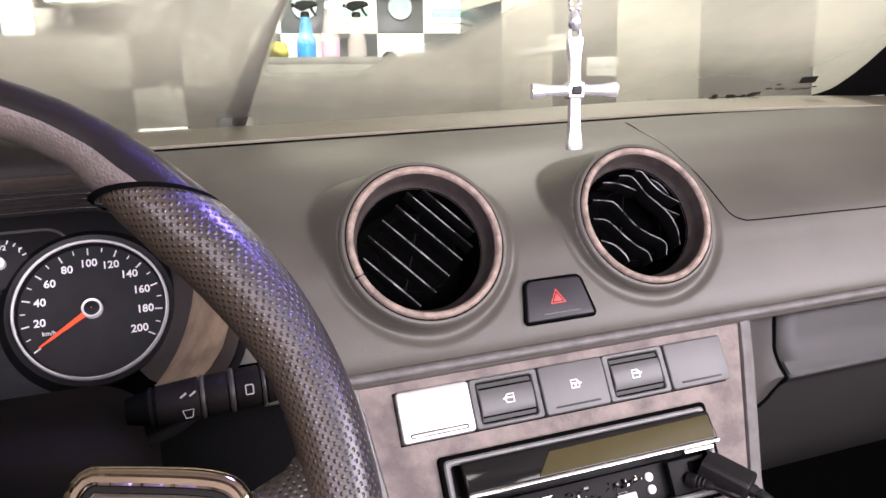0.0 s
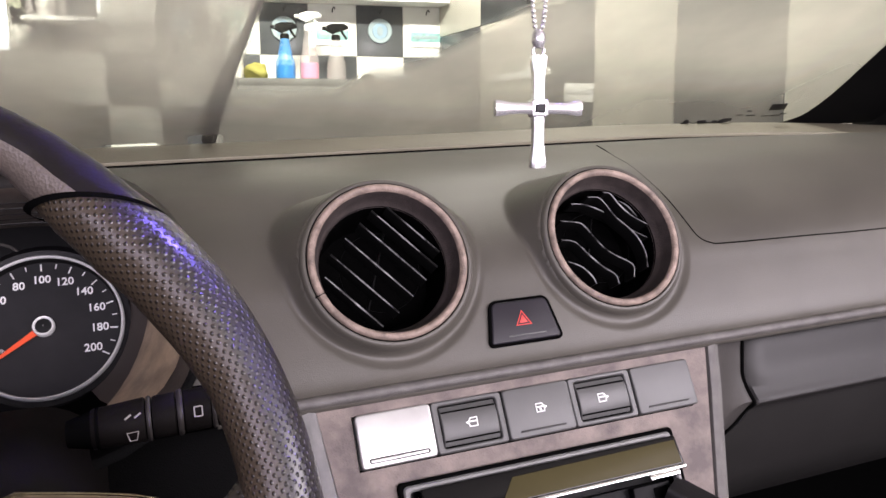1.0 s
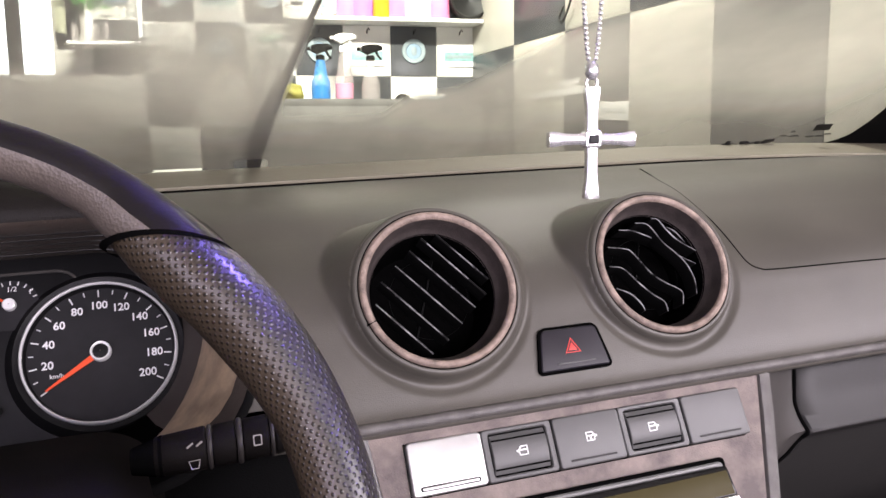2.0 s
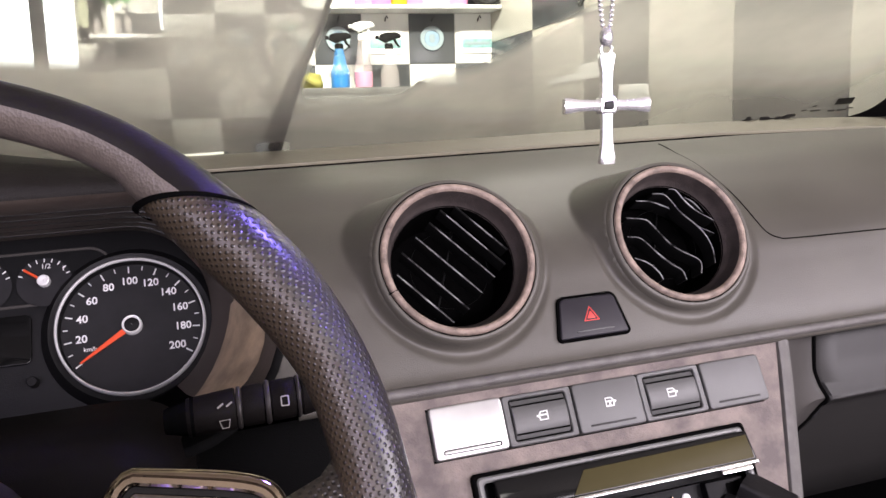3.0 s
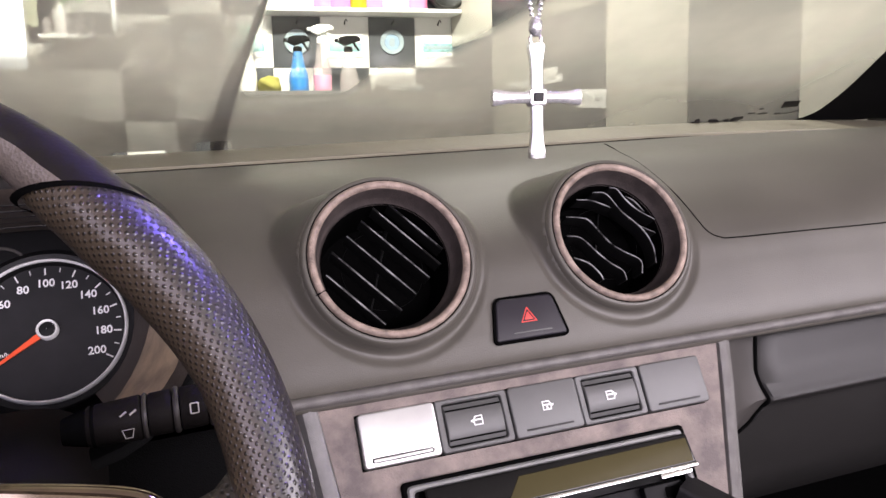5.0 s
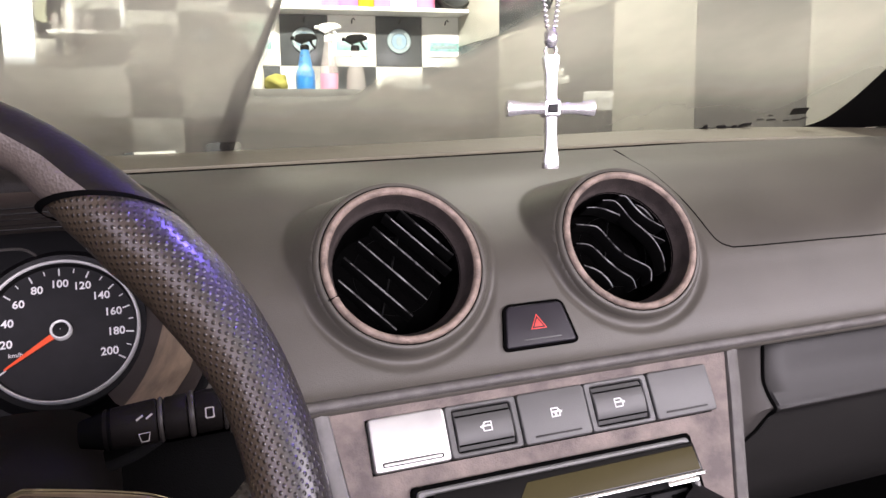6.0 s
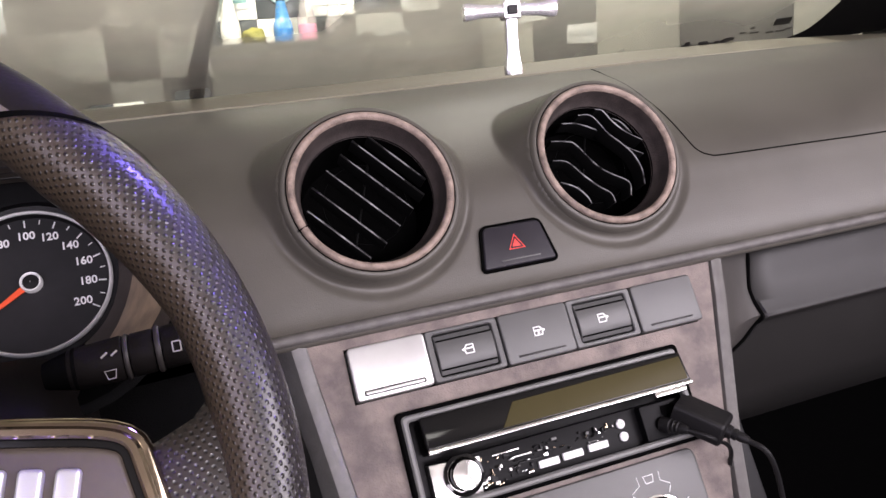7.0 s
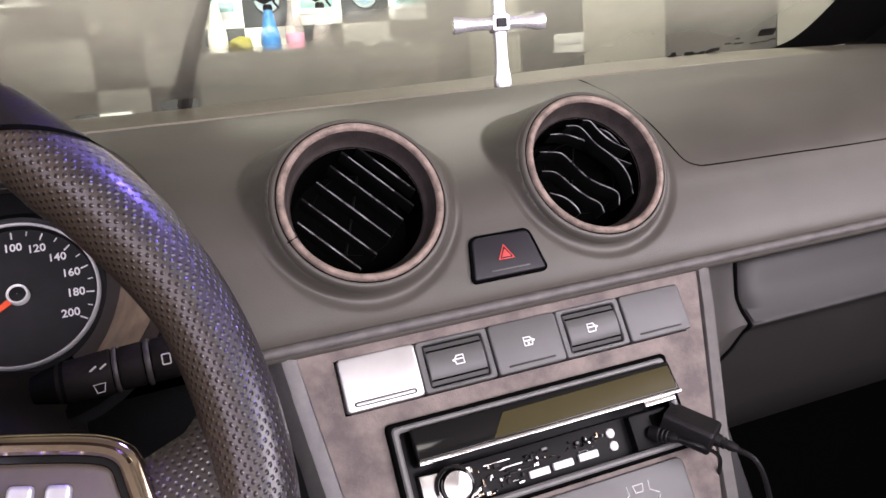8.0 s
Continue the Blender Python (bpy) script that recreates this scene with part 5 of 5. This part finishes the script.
floor = gpart("floor", loft([[(-6, -6, z), (4, -6, z), (4, 5, z), (-6, 5, z)] for z in (-0.12, 0.0)]), CONCRETE, "stained grey concrete garage floor", "floor")
gpart("ceiling", loft([[(-6, -6, z), (4, -6, z), (4, 5, z), (-6, 5, z)] for z in (2.9, 3.0)]), PLASTER, "plain plastered garage ceiling", "ceiling")
wall_back = gpart("wall_back", slab([(-1.08, 0), (CORNER + 0.1, 0), (CORNER + 0.1, 2.9), (-1.08, 2.9)], -0.15, -0.006, on_back(0, 0), 0.0005), PLASTER, "checkered tiled back wall of the garage", "wall")
wall_back_left = gpart("wall_back_left", slab([(-5.0, 0), (-1.55, 0), (-1.55, 2.9), (-5.0, 2.9)], -0.15, 0.0, on_back(0, 0), 0.0005), PLASTER, "plastered wall beside the doorway", "wall")
gpart("wall_back_lintel", slab([(-1.549, 2.3), (-1.081, 2.3), (-1.081, 2.9), (-1.549, 2.9)], -0.15, 0.0, on_back(0, 0), 0.0005), PLASTER, "plastered lintel above the doorway", "wall")
gpart("wall_back_sill", slab([(-1.549, 0), (-1.081, 0), (-1.081, 1.42), (-1.549, 1.42)], -0.15, 0.0, on_back(0, 0), 0.0005), PLASTER, "plastered parapet below the bright opening", "wall")
wall_side = gpart("wall_side", slab([(-0.1, 0), (8.6, 0), (8.6, 2.9), (-0.1, 2.9)], -0.15, -0.006, on_side(0, 0), 0.0005), PLASTER, "checkered tiled side wall of the garage", "wall")
gpart("wall_left", loft([[(-3.2, -6, z), (-3.05, -6, z), (-3.05, 4.6, z), (-3.2, 4.6, z)] for z in (0.0, 2.9)]), PLASTER, "plain plastered garage wall", "wall")
gpart("wall_street", loft([[(-3.05, -5.2, z), (3.2, -5.2, z), (3.2, -5.05, z), (-3.05, -5.05, z)] for z in (0.0, 2.9)]), PLASTER, "plain plastered garage wall behind the car", "wall")

# tiles, one mesh for each size and colour, laid in a checker
T, TZ = 0.2078, 0.220


def tile_mesh(name, w, h, mat):
    return mesh_of(name, slab([(w / 2, h / 2), (-w / 2, h / 2), (-w / 2, -h / 2), (w / 2, -h / 2)], -0.006, 0.0, Matrix(), 0.0008), mat)


def lay(wall, place, w, h, cols, rows, u0, z0, odd, names):
    meshes = [tile_mesh(n, w - 0.003, h - 0.003, mat) for n, mat in names]
    for i in cols:
        for j in rows:
            ob = new("tile", meshes[(i + j + odd) % 2])
            ob.parent = wall
            ob.matrix_basis = place(u0 + (i + 0.5) * w, z0 + (j + 0.5) * h)


TILE_U, TILE_Z = 0.7328, 1.424
lay(wall_back, on_back, T, TZ, range(-8, 0), range(-5, 5), TILE_U, TILE_Z, 1, (("tile_white", TILE_WHITE), ("tile_dark", TILE_DARK)))
S = 0.362
SZ = 0.46
lay(wall_side, on_side, S, SZ, range(0, 8), range(-3, 3), 0.0, 1.514, 0, (("tile_cream_large", TILE_CREAM), ("tile_dark_large", TILE_DARK)))

OLIVE = material("olive_panel", (0.42, 0.42, 0.30), 0.6, mottle=0.15, mottle_size=8)
# door opening: daylight beyond, dark frame
backdrop = gpart("backdrop", slab([(-2.2, 0.9), (-0.7, 0.9), (-0.7, 2.8), (-2.2, 2.8)], -1.40, -1.38, on_back(0, 0), 0.0005), glowing("daylight", (1.0, 1.0, 0.97), 5.0), "bright overexposed daylight outside", "backdrop")
frame_ob = thing("doorway_frame", G @ Vector((-1.24, WALL, 1.42)), "dark metal frame of the bright doorway", "door frame", kind="structure", in_car=False)
for u, w in ((-1.2280, 0.050), (-1.56, 0.06)):
    part("jamb", slab(rounded(w, 1.5, 0.005, 2), -0.02, 0.006, on_back(u, 2.17), 0.004), DARK, frame_ob)
part("jamb", slab(rounded(0.045, 1.3, 0.005, 2), 0.001, 0.03, on_back(-0.9915, 2.235), 0.004), DARK, frame_ob)
part("reveal_panel", slab(rounded(0.050, 1.3, 0.003, 2), 0.001, 0.012, on_back(-1.0395, 2.235), 0.002), OLIVE, frame_ob, "pale olive reveal panel")
part("bracket", slab([(-0.965, 1.542), (-1.058, 1.595), (-1.058, 1.542)], 0.013, 0.02, on_back(0, 0), 0.001), DARK, frame_ob)


# framed emblems hung on the tiles
def emblem(u, z, dark):
    ob = thing("wall_sign", on_back(u, z).translation, "round pale emblem sign hung on a hook" if dark else "white sign with a teal band hung on a hook", "sign", "signs on the back wall tiles", in_car=False)
    m = on_back(u, z, 0.004)
    if dark:
        part("emblem", lathe([(0.034, 0.001), (0.035, 0.006), (0.051, 0.007), (0.054, 0.001)], m @ pose(0, 0.0, 0), 40), PALE, ob)
        part("emblem_core", lathe([(0.034, 0.001), (0.033, 0.004), (0.0003, 0.004)], m @ pose(0, 0.0, 0), 32), BLUEGREY, ob)
        part("emblem_mark", slab(rounded(0.026, 0.040, 0.012, 4), 0.004, 0.006, m, 0.001), PALE, ob)
    else:
        part("board", slab(rounded(0.155, 0.10, 0.006, 3, 0, -0.015), 0.0, 0.0016, m, 0.0006), BOARD, ob)
        part("band", slab(rounded(0.140, 0.040, 0.003, 2, 0, -0.022), 0.001, 0.0024, m, 0.0004), TEAL, ob)
        part("band_bar", slab(rounded(0.11, 0.014, 0.003, 2, 0, -0.022), 0.002, 0.0032, m, 0.0003), PALE, ob)
    part("hook", tube([(0.0, 0.075, 0.004), (0.0, 0.085, 0.02), (0.006, 0.095, 0.022), (0.012, 0.085, 0.018)], 0.003, 6, m), DARK, ob)


BLUEGREY = material("blue_grey_print", (0.22, 0.32, 0.42), 0.5, mottle=0.2, mottle_size=30)
plain_grey = material("sign_grey", (0.10, 0.13, 0.14), 0.5, mottle=0.1, mottle_size=10)
for i in range(-7, 0):
    for j in (0, 1):
        if (j == 1 and i > -4) or (j == 0 and i < -6):
            continue
        emblem(TILE_U + (i + 0.5) * T, TILE_Z + (j + 0.5) * TZ, (i + j + 1) % 2 != 0)

# shelf with bottles, and the ledge below with spray bottles
shelf = thing("wall_shelf", on_back(0.37, 1.66).translation, "white wall shelf crowded with bottles", "shelf", in_car=False)
part("shelf_board", slab([(0.345, 0.0), (0.345, 0.016), (-0.50, 0.016), (-0.50, 0.0)], 0.0, 0.115, on_back(0.37, 1.644), 0.003), BOARD, shelf)
ledge = thing("counter", on_back(-0.2, 1.30).translation, "long grey stone counter below the tiles", "counter", in_car=False)
part("counter_top", slab([(0.80, -0.03), (0.80, 0.0), (-0.17, 0.0), (-0.17, -0.03)], 0.0, 0.236, on_back(-0.12, 1.306), 0.0004), COUNTER, ledge)
part("counter_front", slab([(0.80, -1.29), (0.80, -0.03), (-0.17, -0.03), (-0.17, -1.29)], 0.0, 0.236, on_back(-0.12, 1.306), 0.0004), COUNTER, ledge)


BLACKHEAD = material("black_trigger", (0.003, 0.003, 0.003), 0.6, spec=0.05)


def bottle(u, z, off, r, h, mat, label, neck=0.35, cap=None, liquid=None):
    at = on_back(u, z, off).translation
    ob = thing("bottle", at, label, "bottle", "bottles on the shelf", in_car=False)
    m = Matrix.Translation(at)
    body = h * 0.78
    part("body", lathe([(r * 0.92, 0.0), (r, 0.006), (r, body * 0.72), (r * 0.9, body * 0.82), (r * neck, body), (r * neck, body + 0.01)], m, 20, cap0=True, cap1=True), mat, ob)
    part("cap", lathe([(r * neck * 1.15, body + 0.004), (r * neck * 1.15, h - 0.003), (r * neck, h), (0.0005, h)], m, 16), cap or BOARD, ob)
    return ob


def spray(u, z, off, h, mat, label, low=None, head=None):
    at = on_back(u, z, off).translation
    ob = thing("spray_bottle", at, label, "spray bottle", "spray bottles on the counter", in_car=False)
    m = Matrix.Translation(at) @ pose(0, 0, 0, 0, 0, -YAW)
    r = 0.040
    part("bottle_body", lathe([(r * 0.93, 0.0), (r, 0.008), (r, h * 0.22), (r * 0.95, h * 0.32), (r * 0.74, h * 0.41), (r * 0.66, h * 0.50), (r * 0.48, h * 0.66), (r * 0.42, h * 0.72)], m, 24, cap0=True, cap1=True), mat, ob)
    if low:
        part("label_band", lathe([(r * 0.90, 0.006), (r * 0.95, h * 0.24), (0.0005, h * 0.241)], m, 24), low, ob)
    part("collar", lathe([(r * 0.46, h * 0.70), (r * 0.46, h * 0.77), (r * 0.36, h * 0.79)], m, 18, cap1=True), head or BLACKHEAD, ob)
    hd = [(-0.040, -0.004), (-0.036, 0.016), (-0.010, 0.024), (0.034, 0.024), (0.052, 0.014), (0.052, 0.004), (0.036, 0.000), (0.012, -0.008), (-0.012, -0.018)]
    part("head", slab(hd[::-1], -0.012, 0.012, m @ pose(0, 0, h * 0.88, 90), 0.004), head or BLACKHEAD, ob)
    part("trigger", tube([(0.022, 0.0, h * 0.88), (0.032, 0.0, h * 0.80), (0.046, 0.0, h * 0.72)], [0.006, 0.005, 0.004], 8, m), head or BLACKHEAD, ob)
    part("nozzle", lathe([(0.008, 0.0), (0.008, 0.014), (0.005, 0.016)], m @ pose(-0.040, 0, h * 0.90, 0, -90), 12, cap1=True), head or BLACKHEAD, ob)
    return ob


spray(0.005, 1.306, 0.16, 0.235, BLUEFROST, "blue spray bottle with a black trigger head", BLUE)
spray(0.103, 1.306, 0.16, 0.285, FROST, "clear spray bottle with pink liquid and white head", PINK, BOARD)
spray(0.214, 1.306, 0.16, 0.235, FROST, "clear spray bottle with a black trigger head")
MINT = plain("mint_plastic", (0.45, 0.75, 0.60), 0.4)
spray(-0.205, 1.306, 0.12, 0.285, MILKY, "white spray bottle with a pale green head", None, MINT)
cloth = thing("sponge", on_back(-0.11, 1.306, 0.14).translation, "crumpled yellow sponge on the counter", "sponge", in_car=False)
bm = bmesh.new()
bmesh.ops.create_icosphere(bm, subdivisions=3, radius=0.05)
for v in bm.verts:
    v.co *= 1 + 0.35 * noise.noise(v.co * 30)
    v.co.z = max(0.0, v.co.z * 0.75 + 0.030)
    v.co = on_back(-0.11, 1.306, 0.14).translation + v.co
part("sponge_body", bm, YELLOW, cloth, angle=179)
# a soap box and a dark bowl, further along the counter
soap = thing("soap_box", on_back(0.500, 1.306, 0.10).translation, "small white soap box lying on the counter", "box", in_car=False)
part("box_body", slab(rounded(0.075, 0.022, 0.004, 3, 0, 0.011), -0.025, 0.025, on_back(0.500, 1.306, 0.10), 0.003), PALE, soap)
part("box_lid", slab(rounded(0.078, 0.006, 0.002, 3, 0, 0.025), -0.027, 0.027, on_back(0.500, 1.306, 0.10), 0.002), BOARD, soap)
bowl = thing("bowl", on_back(0.350, 1.306, 0.15).translation, "small dark bowl upturned on the counter", "bowl", in_car=False)
part("bowl_shell", lathe([(0.034, 0.0), (0.033, 0.008), (0.027, 0.019), (0.015, 0.026), (0.013, 0.028), (0.0004, 0.028)], Matrix.Translation(on_back(0.350, 1.306, 0.15).translation), 24, cap0=True), DARK, bowl)
z0 = 1.660
for u, r, h, mat, cap, label in ((-0.035, 0.052, 0.17, MILKY, RED, "squat clear bottle with a red cap"), (0.125, 0.045, 0.22, PINK, BOARD, "pink bottle with a white cap"), (0.19, 0.050, 0.24, LILAC, BOARD, "lilac bottle with a white cap"),
                                 (0.275, 0.040, 0.22, AMBER, DARK, "amber bottle with a black cap"), (0.34, 0.042, 0.24, PINK, BOARD, "tall pink bottle with white cap"), (0.405, 0.032, 0.16, BOARD, RED, "small white bottle with red cap"),
                                 (0.46, 0.036, 0.20, MILKY, PINK, "clear bottle with pink cap"), (0.53, 0.045, 0.18, PINK, BOARD, "round pink bottle with white cap")):
    bottle(u, z0, 0.056, r, h, mat, label, 0.4, cap)
crate = thing("carton", on_back(-0.075, z0, 0.058).translation, "white and red carton on the shelf", "carton", in_car=False)
part("carton_body", slab(rounded(0.14, 0.11, 0.004, 2, 0, 0.055), -0.05, 0.05, on_back(-0.075, z0, 0.058), 0.003), BOARD, crate)
part("carton_top", slab(rounded(0.142, 0.03, 0.003, 2, 0, 0.125), -0.051, 0.051, on_back(-0.075, z0, 0.058), 0.003), RED, crate)
part("carton_print", slab(rounded(0.05, 0.016, 0.002, 2, -0.01, 0.05), 0.05, 0.0515, on_back(-0.075, z0, 0.058), 0.0004), DARK, crate)
drum = thing("speaker", on_back(0.66, z0, 0.062).translation, "round black loudspeaker on the shelf", "speaker", in_car=False)
part("cone", lathe([(0.0005, 0.0), (0.03, 0.01), (0.075, 0.035), (0.088, 0.04), (0.092, 0.03), (0.085, -0.02), (0.04, -0.05)], on_back(0.66, z0 + 0.092, 0.062), 32, cap1=True), DARK, drum)
part("surround_ring", lathe([(0.078, 0.037), (0.083, 0.044), (0.089, 0.040)], on_back(0.66, z0 + 0.092, 0.062), 32), LOWER, drum)

hook = thing("wall_hook", on_side(0.80, 1.62, 0.01).translation, "thin black wire hook on the side wall", "hook", in_car=False)
part("wire", tube(spline([on_side(a, z, o).translation for a, z, o in ((0.84, 1.78, 0.004), (0.83, 1.70, 0.02), (0.79, 1.60, 0.025), (0.74, 1.545, 0.02), (0.71, 1.56, 0.015), (0.73, 1.60, 0.012))], 6), 0.004, 6), DARK, hook)

note = thing("wall_label", on_side(1.095, 1.2, 0.002).translation, "white paper label stuck on the side wall tiles", "label", in_car=False)
box_m = on_side(0.755, 1.312, 0.001)
note2 = thing("wall_label", box_m.translation, "pale paper label stuck low on the side wall", "label", in_car=False)
part("sheet", slab(rounded(0.36, 0.026, 0.003, 2, -0.085, -0.018), 0.0, 0.0015, box_m, 0.0004), BOARD, note2)
part("tab", slab(rounded(0.13, 0.030, 0.003, 2, 0.0, 0.011), 0.0, 0.0015, box_m, 0.0004), BOARD, note2)
nm = on_side(1.012, 1.2085, 0.001)
part("sheet", slab(rounded(0.158, 0.062, 0.003, 2), 0.0, 0.0015, nm @ pose(0, 0, 0, 0, 0, -4), 0.0004), BOARD, note)
for dx, w in ((-0.050, 0.034), (-0.008, 0.030), (0.042, 0.044)):
    part("print_bar", slab(rounded(w, 0.018, 0.002, 2, dx, 0.004), 0.0015, 0.0021, nm @ pose(0, 0, 0, 0, 0, -4), 0.0002), WASHED, note)

picture = thing("small_picture", on_back(-0.825, 1.71).translation, "small blue-grey picture hung on a white tile", "picture", in_car=False)
part("board", slab(rounded(0.092, 0.110, 0.003, 2, 0, 0.055), 0.0, 0.006, on_back(-0.825, 1.704, 0.001), 0.001), plain_grey, picture)
part("print", slab(rounded(0.076, 0.090, 0.002, 2, 0, 0.055), 0.006, 0.0068, on_back(-0.825, 1.704, 0.001), 0.0003), BLUEGREY, picture)

# corner by the doorway: small shelf with jars and a plant, a light tube
nook = thing("small_shelf", on_back(-0.82, 1.535).translation, "narrow white shelf with jars", "shelf", in_car=False)
part("shelf_board", slab([(0.150, -0.016), (0.150, 0.0), (-0.150, 0.0), (-0.150, -0.016)], 0.0, 0.14, on_back(-0.838, 1.540), 0.003), BOARD, nook)
for u, r, h in ((-0.97, 0.016, 0.07), (-0.93, 0.015, 0.08), (-0.89, 0.016, 0.075), (-0.85, 0.015, 0.085)):
    j = thing("jar", on_back(u, 1.540, 0.08).translation, "small clear glass jar", "jar", "jars on the small shelf", in_car=False)
    part("jar_body", lathe([(r * 0.9, 0.0), (r, 0.004), (r, h * 0.75), (r * 0.7, h * 0.85), (r * 0.7, h)], Matrix.Translation(on_back(u, 1.540, 0.08).translation), 16, cap0=True, cap1=True), FROST, j)
plant = thing("potted_plant", on_back(-0.925, 1.540, 0.05).translation, "small green trailing plant in a pale vase", "plant", in_car=False)
pb = on_back(-0.925, 1.540, 0.05).translation
part("vase", lathe([(0.016, 0.0), (0.022, 0.02), (0.020, 0.09), (0.012, 0.12), (0.014, 0.13)], Matrix.Translation(pb), 16, cap0=True), BOARD, plant)
prng = random.Random(8)
bm = bmesh.new()
for i in range(46):
    a, l, e = prng.random() * 6.283, 0.025 + prng.random() * 0.03, prng.uniform(-0.5, 0.9)
    c = pb + Vector((math.cos(a) * 0.05 * prng.random(), math.sin(a) * 0.05 * prng.random(), 0.14 + prng.random() * 0.13))
    d = Vector((math.cos(a) * math.cos(e), math.sin(a) * math.cos(e), math.sin(e)))
    s = d.orthogonal().normalized() * l * 0.32
    up = d.cross(s).normalized() * 0.004
    vs = [bm.verts.new(c + q) for q in (Vector(), d * l * 0.5 + s + up, d * l, d * l * 0.5 - s + up)]
    bm.faces.new(vs)
part("leaves", bm, GREEN, plant)
part("stems", tube(spline([pb + Vector((0, 0, 0.11)), pb + Vector((0.01, -0.01, 0.18)), pb + Vector((0.0, -0.015, 0.27))], 5), 0.002, 6), GREEN, plant)
tube_ob = thing("light_tube", on_back(-0.727, 1.66, 0.02).translation, "slim white light tube on the wall", "lamp", in_car=False)
part("tube_body", tube([on_back(-0.727, z, 0.03).translation for z in (1.57, 1.60, 2.1)], 0.008, 10), glowing("tube_glow", (1.0, 1.0, 0.96), 4.0), tube_ob)

# the car's own axes are turned upright last
for ob in CAR_THINGS:
    ob.matrix_basis = CAR @ ob.matrix_basis
